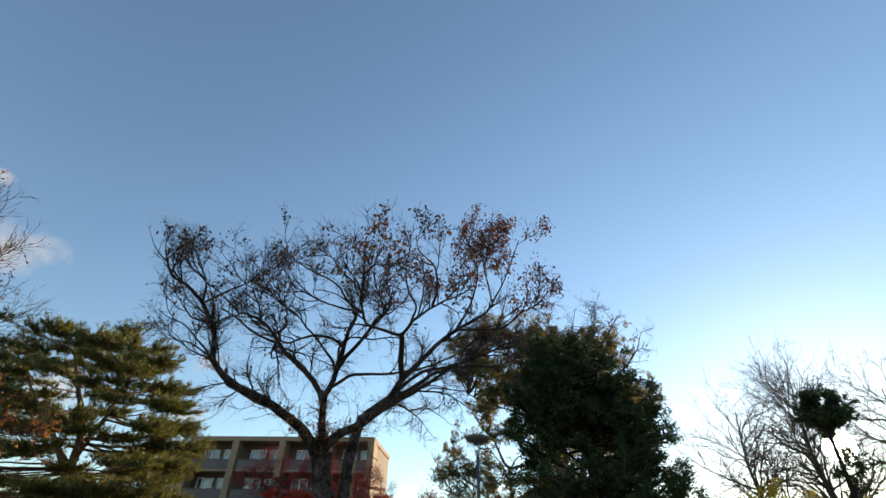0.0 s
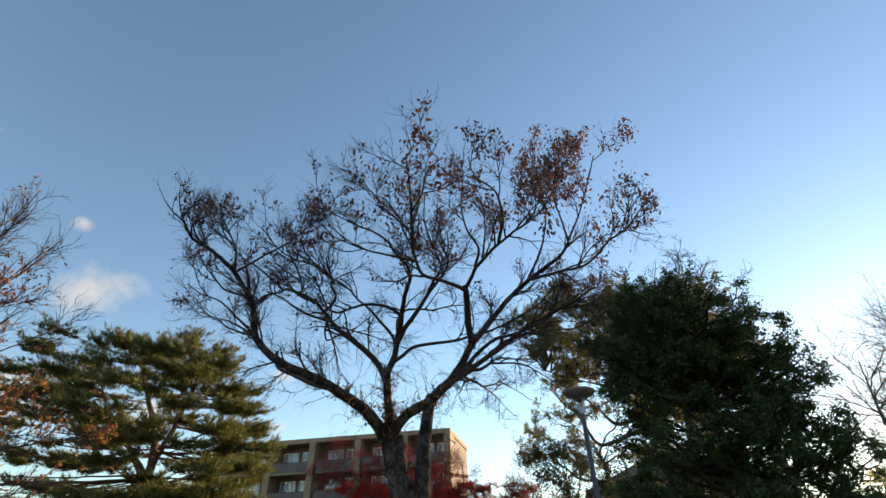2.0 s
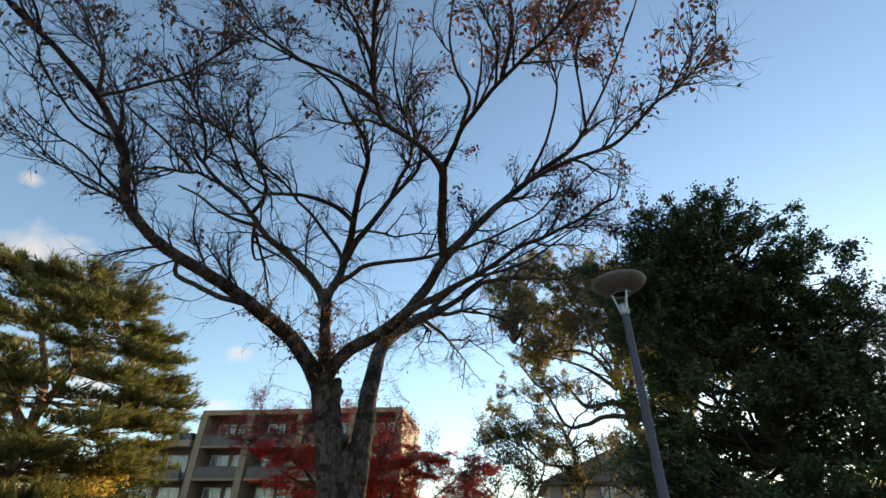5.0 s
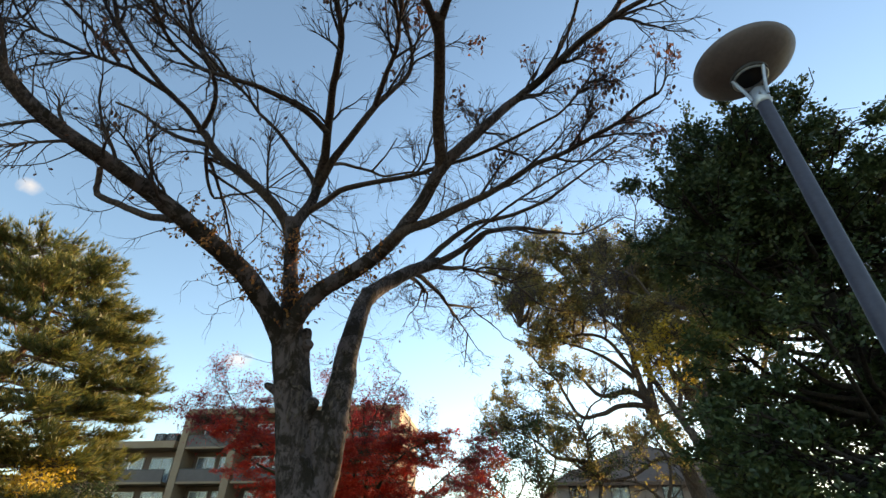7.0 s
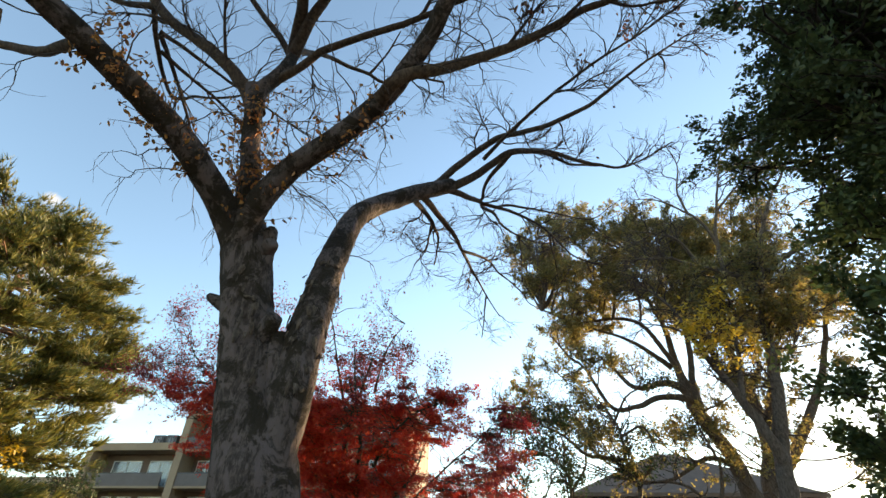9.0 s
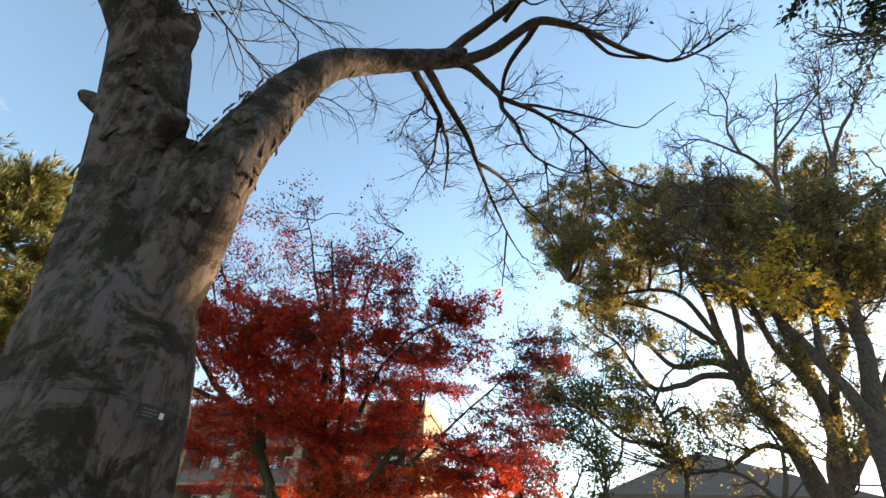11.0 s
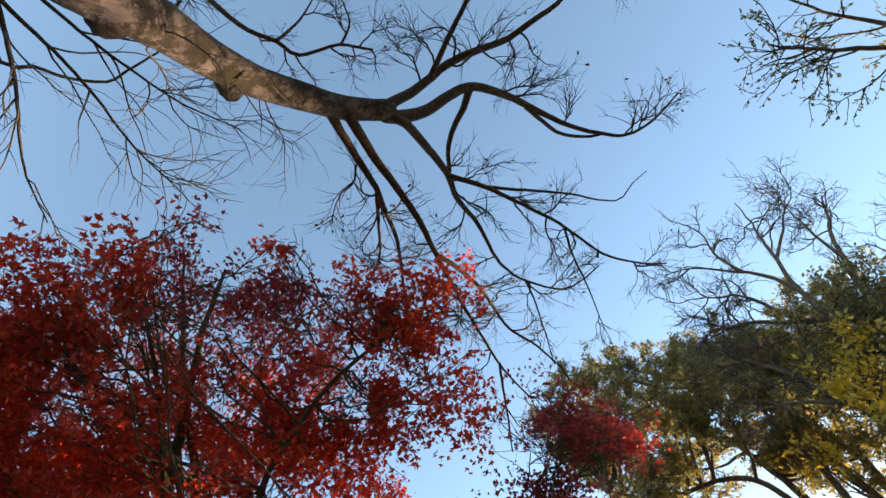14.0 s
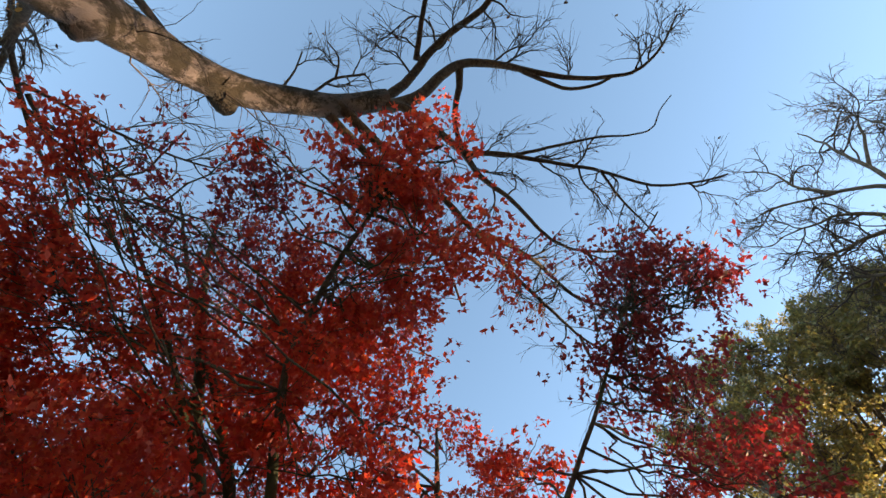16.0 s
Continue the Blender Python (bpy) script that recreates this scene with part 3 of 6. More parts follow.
        ("hang_c", [(-1.6, 21.25, 7.85), (-1.39, 21.42, 7.88), (-1.2, 21.87, 8.13), (-1.04, 22.36, 8.44), (-1.0, 22.81, 8.64), (-0.79, 23.45, 8.98), (-0.68, 24.11, 9.2), (-0.51, 24.55, 9.34), (-0.26, 24.88, 9.38), (0.29, 25.24, 9.36), (0.63, 25.22, 9.32), (1.06, 24.98, 9.29)], 0.065, 0.012, "hang"),
        ("hang_c_fork", [(-1.04, 22.37, 8.43), (-0.65, 22.65, 8.48), (-0.28, 23.0, 8.56), (0.15, 23.44, 8.56), (0.42, 23.73, 8.47), (0.75, 24.14, 8.36), (0.95, 24.31, 8.26), (1.43, 24.56, 8.19), (1.77, 24.68, 8.2)], 0.045, 0.012, "hang"),
        ("hang_c_tip", [(-0.27, 24.85, 9.38), (-0.21, 25.27, 9.2), (-0.2, 25.95, 9.05), (-0.19, 26.47, 8.9)], 0.022, 0.008, "hang"),
        ("hang_c_drop", [(0.42, 23.73, 8.48), (0.44, 24.21, 8.51), (0.56, 24.77, 8.5), (0.71, 25.71, 8.46)], 0.022, 0.008, "hang"),
        ("perch", [(-0.75, 22.58, 8.46), (-0.54, 22.75, 8.66), (-0.22, 22.9, 8.7), (0.27, 23.1, 8.72), (0.68, 23.29, 8.72), (1.38, 23.67, 8.81), (1.75, 23.55, 9.0), (2.1, 23.5, 9.2)], 0.034, 0.007, "none"),
        # far side of the crown, seen from below
        ("beyond", [(-3.3, 18.3, 8.0), (-3.5, 18.9, 8.9), (-3.41, 19.33, 9.4), (-3.21, 19.67, 9.58), (-2.9, 19.93, 9.65), (-2.67, 20.2, 9.72), (-2.05, 20.22, 9.82), (-1.58, 20.43, 9.9)], 0.06, 0.02, "hang"),
        ("beyond_side", [(-2.9, 19.9, 9.66), (-2.51, 19.7, 9.98), (-2.25, 19.47, 10.2)], 0.028, 0.012, "hang"),
        ("beyond_tip", [(-2.03, 20.23, 9.82), (-1.78, 19.96, 9.95), (-1.8, 19.61, 10.1)], 0.024, 0.01, "hang"),
        ("left_whip", [(-5.3, 17.65, 8.6), (-5.8, 18.5, 8.6), (-6.05, 19.25, 8.62), (-5.82, 19.37, 8.79), (-5.62, 19.59, 9.0), (-5.28, 19.75, 9.22), (-4.97, 19.67, 9.37), (-4.47, 19.53, 9.6)], 0.045, 0.014, "none"),
        ("whip", [(-5.6, 18.2, 8.7), (-5.75, 18.9, 8.6), (-5.9, 19.6, 8.4), (-6.1, 20.5, 8.0), (-6.0, 21.2, 7.7)], 0.04, 0.008, "whip"),
        ("whip", [(-5.7, 18.4, 8.6), (-5.3, 19.7, 8.7), (-5.0, 20.6, 8.5), (-4.5, 21.4, 8.1)], 0.035, 0.008, "whip"),
        ("whip", [(-5.5, 18.1, 8.6), (-4.9, 19.4, 8.8), (-4.3, 20.3, 8.8), (-3.6, 20.9, 8.6)], 0.035, 0.008, "whip"),
        # outer crown over the path
        ("outer", [(-5.52, 13.4, 7.85), (-5.47, 13.2, 8.26), (-5.62, 13.0, 8.69), (-5.69, 12.8, 8.9)], 0.035, 0.012, "crown"),
        ("outer", [(-5.5, 13.4, 7.82), (-5.13, 13.6, 8.22), (-4.66, 13.7, 8.57), (-4.05, 13.6, 8.9), (-3.36, 13.3, 8.95)], 0.03, 0.010, "crown"),
        ("outer", [(-5.6, 14.15, 7.6), (-5.75, 13.6, 7.48), (-5.6, 13.0, 7.42), (-5.34, 12.4, 7.4)], 0.03, 0.010, "crown"),
        ("outer", [(-5.75, 14.8, 6.95), (-6.14, 14.4, 7.17), (-6.25, 14.0, 7.1), (-6.35, 13.7, 7.1)], 0.03, 0.010, "crown"),
        ("outer", [(-5.75, 14.75, 7.0), (-6.3, 14.2, 7.55), (-6.49, 13.7, 7.56), (-6.55, 13.3, 7.62)], 0.03, 0.010, "crown"),
        ("outer", [(-2.16, 15.35, 8.6), (-2.31, 14.8, 8.68), (-2.39, 14.4, 8.77), (-2.65, 14.1, 8.87), (-2.9, 13.8, 8.87), (-3.33, 13.4, 9.01), (-3.65, 13.0, 9.26)], 0.04, 0.010, "crown"),
        ("outer", [(-1.5, 13.9, 7.75), (-1.77, 13.3, 7.55), (-2.25, 13.0, 7.6), (-2.75, 12.8, 7.78), (-3.04, 12.6, 7.9)], 0.035, 0.010, "crown"),
        ("outer", [(0.26, 13.72, 7.79), (0.4, 13.3, 8.06), (0.37, 12.9, 8.44), (0.0, 12.7, 8.8), (-0.06, 12.4, 9.06)], 0.04, 0.010, "crown"),
        ("outer", [(-0.35, 14.5, 7.78), (-0.21, 14.2, 8.07), (-0.38, 13.9, 8.37), (-0.44, 13.6, 8.79), (-0.3, 13.2, 9.37)], 0.035, 0.010, "crown"),
        ("outer", [(-1.5, 16.25, 8.98), (-1.31, 15.61, 8.95), (-1.45, 15.03, 8.99), (-1.48, 14.44, 9.27), (-1.31, 13.85, 9.6)], 0.035, 0.010, "crown"),
        ("outer", [(0.75, 17.0, 8.75), (1.2, 16.71, 9.46), (1.43, 15.82, 10.01), (1.21, 15.14, 10.45), (1.02, 14.55, 10.78)], 0.04, 0.010, "crown"),
        ("outer", [(1.85, 15.95, 9.05), (1.71, 15.35, 9.35), (1.62, 14.8, 9.6), (1.76, 14.15, 10.04)], 0.03, 0.010, "crown"),
        ("outer", [(1.85, 15.95, 9.05), (2.14, 15.25, 9.28), (2.38, 14.6, 9.6), (2.56, 13.95, 9.92)], 0.03, 0.010, "crown"),
        ("outer", [(-1.3, 12.8, 8.24), (-0.95, 12.2, 8.11), (-0.71, 11.6, 8.02), (-0.34, 11.2, 7.95)], 0.025, 0.009, "crown"),
        ("outer", [(-1.48, 13.5, 8.1), (-1.56, 12.7, 8.0), (-1.74, 12.2, 8.0), (-1.8, 11.9, 8.1)], 0.025, 0.009, "crown"),
        ("outer", [(-6.0, 16.1, 8.85), (-6.39, 15.41, 9.22), (-6.61, 14.82, 9.3), (-6.77, 14.24, 9.62), (-6.6, 13.65, 9.71)], 0.035, 0.009, "crown"),
        ("outer", [(-4.95, 16.85, 9.48), (-5.03, 15.81, 9.36), (-5.33, 15.12, 9.23), (-5.43, 14.44, 9.25), (-5.47, 13.85, 9.39)], 0.035, 0.009, "crown"),
        ("outer", [(-4.6, 17.15, 9.3), (-5.02, 16.15, 9.49), (-5.12, 15.4, 9.62), (-4.88, 14.65, 9.79)], 0.03, 0.009, "crown"),
        # crooked old twig under the left limb
        ("old_twig", [(-4.5, 16.85, 6.15), (-5.2, 17.05, 6.4), (-5.85, 17.15, 6.72), (-6.4, 17.15, 7.02), (-6.44, 17.1, 7.24), (-6.42, 17.0, 7.45)], 0.06, 0.045, "none"),
    ]
    paths, rads = [], []
    for name, pts, r0, r1, _ in L:
        p, r = limb(pts, r0, r1, rng, 0.012, 0.11, 0.75)
        so = Soup()
        bark_tube(so, p, r, 40 if name in ("knee", "web") else 22 if r0 > 0.12 else 10, rng, 0.05, 3)
        part("limb", so, ZELKOVA_BARK if r0 > 0.15 else LIMB_BARK, tree)
        a, b = resample(p, r, 40)
        paths.append(a)
        rads.append(b)
    paths, rads = np.array(paths), np.array(rads)
    index = {row[0]: i for i, row in enumerate(L)}
    tw = Soup()
    main = np.array([i for i, row in enumerate(L) if row[4] == "crown"])
    side = np.array([i for i, row in enumerate(L) if row[4] == "hang"])
    p1, r1 = sprout(paths[main], rads[main], 300, 1.55, rng, 13, 0.3, 1.0, (22, 52), 0.13, 0.10, 0.6, 0.022, 0.0035, bias=0.8, shrink=0.6)
    pa, ra = sprout(paths[side], rads[side], 95, 1.1, rng, 13, 0.2, 1.0, (30, 70), 0.24, 0.0, 0.6, 0.014, 0.003, shrink=0.6)
    p1, r1 = np.concatenate([p1, pa]), np.concatenate([r1, ra])
    tubes(tw, p1, r1, 6)
    p2, r2 = sprout(p1, r1, 3000, 0.66, rng, 8, 0.15, 1.0, (22, 55), 0.15, 0.10, 0.6, 0.008, 0.0022, shrink=0.6)
    tubes(tw, p2, r2, 3)
    p3, r3 = sprout(p2, r2, 11000, 0.38, rng, 5, 0.1, 1.0, (22, 55), 0.18, 0.08, 0.6, 0.0032, 0.0014)
    tubes(tw, p3, r3, 3)
    # thin shoots on the lower limbs
    low = np.array([index[n] for n in ("left", "mid_left", "upper_right", "cross", "right", "low_parallel", "inner_left")])
    ps, rs = sprout(paths[low], rads[low], 70, 1.2, rng, 10, 0.1, 0.7, (40, 80), 0.28, 0.05, 0.2, 0.007, 0.0022)
    tubes(tw, ps, rs, 5)
    pt, rt = sprout(ps, rs, 460, 0.5, rng, 7, 0.2, 1.0, (30, 65), 0.2, 0.03, 0.6, 0.003, 0.0014)
    tubes(tw, pt, rt, 3)
    wh = Soup()
    whips = np.array([i for i, row in enumerate(L) if row[4] == "whip"])
    pw, rw = sprout(paths[whips], rads[whips], 34, 1.5, rng, 12, 0.2, 1.0, (15, 50), 0.12, -0.04, 0.6, 0.012, 0.003)
    tubes(wh, pw, rw, 5)
    px, rx = sprout(pw, rw, 150, 0.8, rng, 9, 0.15, 1.0, (20, 50), 0.14, -0.05, 0.6, 0.005, 0.002)
    tubes(wh, px, rx, 4)
    part("whip_mass", wh, BARE_TWIG, tree, "long pale hanging whips", "stuff")
    part("twig_mass", tw, TWIG, tree, "fine bare twigs", "stuff")
    # withered leaves in small hanging bunches, most in the outer crown
    lv = Soup()
    ends = p2[:, -3]
    ends = ends[ends[:, 1] < 20.0]
    score = 0.16 * ends[:, 0] + 0.55 * (ends[:, 2] - 8.0) - 0.22 * (ends[:, 1] - 13.0) + rng.standard_normal(len(ends)) * 0.9
    for c in ends[np.argsort(-score)[:260]]:
        n = int(rng.integers(8, 40 if c[0] > 0.8 else 28))
        q = c + rng.standard_normal((n, 3)) * np.array((0.09, 0.09, 0.13))
        leaves(lv, q, np.zeros((n, 3)), 0.095, OVAL, rng, 0.5, 0.0, 0.8)
    edge = ends[ends[:, 1] < 13.8]
    for c in np.vstack([ends[rng.choice(len(ends), 60, replace=False)], edge[rng.choice(len(edge), 50, replace=False)]]):
        n = int(rng.integers(6, 22))
        leaves(lv, c + rng.standard_normal((n, 3)) * 0.08, np.zeros((n, 3)), 0.09, OVAL, rng, 0.5, 0.0, 0.8)
    q, t = along(p3, 1300, rng, 0.4, 1.0)
    leaves(lv, q, t * 0.4, 0.065, OVAL, rng, 0.6, 0.0, 0.7)
    part("withered_foliage", lv, DEAD_LEAF, tree, "withered red-brown leaves hanging in bunches", "stuff")
    # russet shoots at the main fork
    sh = Soup()
    fork = np.array([index["left"], index["mid"], index["right"]])
    pf, rf = sprout(paths[fork], rads[fork], 120, 0.5, rng, 6, 0.04, 0.28, (40, 80), 0.22, 0.3, 0.1, 0.006, 0.002)
    pm, rm = sprout(paths[fork[1:2]], rads[fork[1:2]], 60, 0.65, rng, 6, 0.1, 0.6, (40, 85), 0.25, 0.25, 0.1, 0.006, 0.002)
    pf, rf = np.concatenate([pf, pm]), np.concatenate([rf, rm])
    ts = Soup()
    tubes(ts, pf, rf, 4)
    part("shoot_mass", ts, TWIG, tree, "", "stuff")
    q, t = along(pf, 2800, rng, 0.05, 1.0)
    leaves(sh, q + rng.standard_normal(q.shape) * 0.02, t * 0.3, 0.062, OVAL, rng, 0.6, 0.0, 0.8)
    part("fork_foliage", sh, RUSSET_LEAF, tree, "russet leaves on shoots at the fork", "stuff")
    # long thin shoots hanging out to the side of the fork
    ts = Soup()
    for name in ("left", "right", "knee"):
        k = index[name]
        pf, rf = sprout(paths[[k]], rads[[k]], 8, 1.4, rng, 12, 0.5 if name == "knee" else 0.1, 0.75 if name == "knee" else 0.4, (50, 85), 0.27, 0.04, 0.1, 0.007, 0.0022)
        tubes(ts, pf, rf, 5)
        pg, rg = sprout(pf, rf, 60, 0.6, rng, 7, 0.3, 1.0, (25, 60), 0.2, 0.0, 0.6, 0.003, 0.0014)
        tubes(ts, pg, rg, 3)
    part("side_shoot_mass", ts, TWIG, tree, "", "stuff")
    # cut stubs, burls and flaking bark
    for a, b, r0, r1 in (((-3.5, 19.2, 4.3), (-3.86, 18.98, 4.48), 0.12, 0.035), ((-3.38, 19.1, 4.55), (-3.36, 19.0, 5.35), 0.10, 0.085), ((-3.42, 19.06, 5.02), (-3.26, 18.92, 5.12), 0.10, 0.075),
                         ((-3.58, 18.3, 6.7), (-3.64, 18.2, 7.08), 0.12, 0.105), ((-2.76, 20.28, 6.6), (-2.9, 20.5, 6.86), 0.16, 0.10), ((-2.9, 19.78, 5.35), (-2.98, 19.99, 5.42), 0.17, 0.09),
                         ((-3.3, 19.2, 4.0), (-3.08, 19.08, 4.25), 0.14, 0.07)):
        a, b = np.array(a), np.array(b)
        pp = np.vstack([a, a * 0.6 + b * 0.4, a * 0.2 + b * 0.8, b, b + (b - a) * 0.06])
        so = Soup()
        bark_tube(so, spline(pp, 0.04), np.interp(np.linspace(0, 1, len(spline(pp, 0.04))), [0, 0.7, 0.9, 1.0], [r0, (r0 + 2 * r1) / 3, r1, r1 * 0.55]), 18, rng, 0.09, 3)
        part("stub", so, ZELKOVA_BARK, tree, "old pruning stub")
    axis, rad = limb([(-2.9, 19.39, 3.3), (-2.87, 19.43, 4.1), (-2.89, 19.55, 4.6), (-2.92, 19.74, 5.2)], 0.265, 0.245, rng, 0.0, 0.1)
    axis2, rad2 = limb([(-2.92, 19.42, 1.6), (-2.98, 19.42, 2.2), (-3.2, 19.4, 3.1), (-3.45, 19.25, 4.1), (-3.6, 19.06, 4.95)], 0.43, 0.275, rng, 0.0, 0.1)
    axis, rad = np.vstack([axis, axis2]), np.concatenate([rad, rad2])
    for k in range(120):
        j = int(rng.integers(2, len(axis) - 2))
        a = rng.uniform(-2.4, 0.4)
        d = np.array([math.cos(a), math.sin(a), 0.0])
        w, h = rng.uniform(0.010, 0.055), rng.uniform(0.02, 0.12)
        side = np.array([-d[1], d[0], 0.0])
        lift = rng.uniform(0.003, 0.022)
        c = axis[j] + d * (rad[j] * 1.015)
        u = np.linspace(-1, 1, 5)
        edge = rng.uniform(0.6, 1.15, 5)
        top = [c + side * (w * x) + np.array([0, 0, h]) * edge[i] * 0.6 - d * (0.012 + 0.01 * x * x) for i, x in enumerate(u)]
        bot = [c + side * (w * x * 0.45) - np.array([0, 0, h]) * edge[4 - i] + d * (lift - 0.012 * x * x) for i, x in enumerate(u)]
        inn = [q - d * 0.012 for q in bot]
        so = Soup()
        i = np.arange(4)
        so.add(np.array(top + bot + inn), np.concatenate([np.stack([i, i + 1, i + 6, i + 5], -1), np.stack([i + 5, i + 6, i + 11, i + 10], -1)]))
        part("bark_flake", so, FLAKE_BARK, tree)
    return paths, rads


zelkova()


def tree_tag():
    c, n = np.array((-2.545, 19.26, 2.30)), np.array((0.94, -0.341, 0.0))
    side = np.array((0.341, 0.94, 0.0))
    tag = thing("tree_tag", c, "small dark name tag wired to the trunk, writing worn", "sign")

    def slab(name, u0, u1, w0, w1, d0, d1, mat):
        so = Soup()
        vs = [c + side * u + np.array((0, 0, w)) + n * d for d in (d0, d1) for w in (w0, w1) for u in (u0, u1)]
        so.add(vs, [(0, 2, 3, 1), (4, 5, 7, 6), (0, 1, 5, 4), (2, 6, 7, 3), (0, 4, 6, 2), (1, 3, 7, 5)])
        me = so.mesh(name, False)
        part(name, me, mat, tag)

    slab("plate", -0.058, 0.058, -0.034, 0.034, 0.012, 0.02, BLACK)
    for k, (u0, u1, w) in enumerate(((-0.05, 0.012, 0.014), (-0.05, 0.02, 0.0), (-0.05, 0.0, -0.014))):
        slab("text_bar", u0, u1, w - 0.003, w + 0.003, 0.021, 0.0225, GREY_PANEL)
    slab("emblem", 0.03, 0.05, -0.013, 0.013, 0.021, 0.0225, LABEL_WHITE)
    a = np.linspace(0, 2 * np.pi, 49)
    band = Soup()
    ring = np.stack([-2.99 + 0.445 * np.cos(a), 19.42 + 0.445 * np.sin(a), 2.35 + 0.01 * np.sin(3 * a)], -1)
    tubes(band, ring[None], np.full((1, 49), 0.0025), 5)
    part("wire", band, BLACK, tag)


tree_tag()


# ---------------------------------------------------------------- other trees
def lobe_crown(soup_b, soup_l, trunk_pts, lobes, rng, branch=9, twig=7, leaf=60, size=0.12, template=DIAMOND, flat=0.2, sag=0.1, thick=0.05, keep=1.0, drop=0.2):
    """A crown from lobes (centre, radii): a limb to each, branches out to its skin, twigs and leaves on them."""
    tp = np.asarray(trunk_pts, float)
    for c, rad in lobes:
        c, rad = np.asarray(c, float), np.asarray(rad, float)
        low = tp[tp[:, 2] < c[2] - drop * np.linalg.norm(c - tp, axis=1)]
        j = tp[0] if not len(low) else low[np.argmin(np.linalg.norm(low - c, axis=1))]
        mid = (j + c) / 2 + rng.standard_normal(3) * 0.15 + np.array([0, 0, -0.12 * np.linalg.norm(c[:2] - j[:2])])
        lp = spline([j, mid, c], 0.3)
        lp = lp + np.cumsum(rng.standard_normal(lp.shape), axis=0) * 0.02
        r = np.linspace(thick, thick * 0.35, len(lp))
        a, b = resample(lp, r, 14)
        tubes(soup_b, a[None], b[None], 6)
        n = branch
        d = rng.standard_normal((n, 3))
        d /= np.linalg.norm(d, axis=1, keepdims=True)
        e = c + d * rad * rng.uniform(0.6, 1.0, (n, 1))
        st = a[rng.integers(8, 14, n)]
        u = np.linspace(0, 1, 6)[None, :, None]
        bp = st[:, None] * (1 - u) + e[:, None] * u + np.sin(u * np.pi) * rng.standard_normal((n, 1, 3)) * 0.10
        bp = bp + 0.03 * rng.standard_normal(bp.shape) * np.linalg.norm(rad)
        br = np.linspace(thick * 0.35, 0.005, 6)[None].repeat(n, 0)
        tubes(soup_b, bp, br, 4)
        tp_, tr_ = sprout(bp, br, n * twig, 0.32 * float(rad.mean()) + 0.25, rng, 4, 0.25, 1.0, (25, 70), 0.2, 0.08, 0.6, 0.01, 0.0025)
        tubes(soup_b, tp_, tr_, 3)
        q, t = along(tp_, int(leaf * keep), rng, 0.2, 1.0)
        q = q + rng.standard_normal(q.shape) * 0.06
        leaves(soup_l, q, t, size, template, rng, 0.8, flat, sag)


def lobes_in(rng, n, centre, half, size, top=1.0, low=-1.0):
    out = []
    while len(out) < n:
        d = rng.standard_normal(3)
        d = d / np.linalg.norm(d) * rng.uniform(0.55, 1.0)
        if not low < d[2] < top:
            continue
        s = rng.uniform(0.75, 1.25)
        out.append((np.asarray(centre) + d * np.asarray(half), np.asarray(size) * s))
    return out


def leaf_pads(soup_b, soup_l, stems, pads, rng, count, size, gap=0.0, rise=0.25):
    """Level sprays of leaves: a thin crooked branch to each, ribs across it, leaves scattered over it in clumps."""
    tp = np.asarray(stems, float)
    for c, rad in pads:
        c = np.asarray(c, float)
        low = tp[tp[:, 2] < c[2] + 0.05]
        j = low[np.argmin(np.linalg.norm(low - c, axis=1))] if len(low) else tp[0]
        mid = j * 0.45 + c * 0.55 + rng.standard_normal(3) * 0.08 + np.array((0, 0, -0.08))
        lp = resample(spline([j, mid, c], 0.1), np.zeros(len(spline([j, mid, c], 0.1))), 10)[0]
        lp[1:-1] += rng.standard_normal((8, 3)) * 0.015
        tubes(soup_b, lp[None], np.linspace(0.008, 0.003, 10)[None], 5)
        tilt = rng.normal(0, rise, 2)
        n = 6
        a = rng.uniform(0, 2 * np.pi, n)
        rr = rad * rng.uniform(0.5, 1.0, n)
        dx, dy = np.cos(a) * rr, np.sin(a) * rr
        e = c + np.stack([dx, dy, tilt[0] * dx + tilt[1] * dy - 0.10 * rr + rng.normal(0, 0.04, n)], -1)
        u = np.linspace(0, 1, 5)[None, :, None]
        st = lp[rng.integers(6, 10, n)]
        bp = st[:, None] * (1 - u) + e[:, None] * u + rng.standard_normal((n, 5, 3)) * 0.012 * np.sin(u * np.pi)
        tubes(soup_b, bp, np.linspace(0.0035, 0.002, 5)[None].repeat(n, 0), 3)
        m = int(count * (rad / 0.45) ** 2)
        a = rng.uniform(0, 2 * np.pi, m)
        rr = rad * np.sqrt(rng.uniform(0, 1, m)) * (1 + 0.25 * np.sin(3 * a + rng.uniform(0, 6)) + 0.15 * np.sin(7 * a + rng.uniform(0, 6)))
        dx, dy = np.cos(a) * rr, np.sin(a) * rr
        q = c + np.stack([dx, dy, tilt[0] * dx + tilt[1] * dy - 0.12 * rr + rng.normal(0, 0.028, m) * (1 + 3 * (rise > 0.5))], -1)
        hole = np.array([noise.noise(Vector(v) * 3.2) + 0.6 * noise.noise(Vector(v) * 8.0) for v in q])
        q = q[hole > gap]
        leaves(soup_l, q, q - c, size, PALMATE, rng, 0.5, 0.45, 0.12)


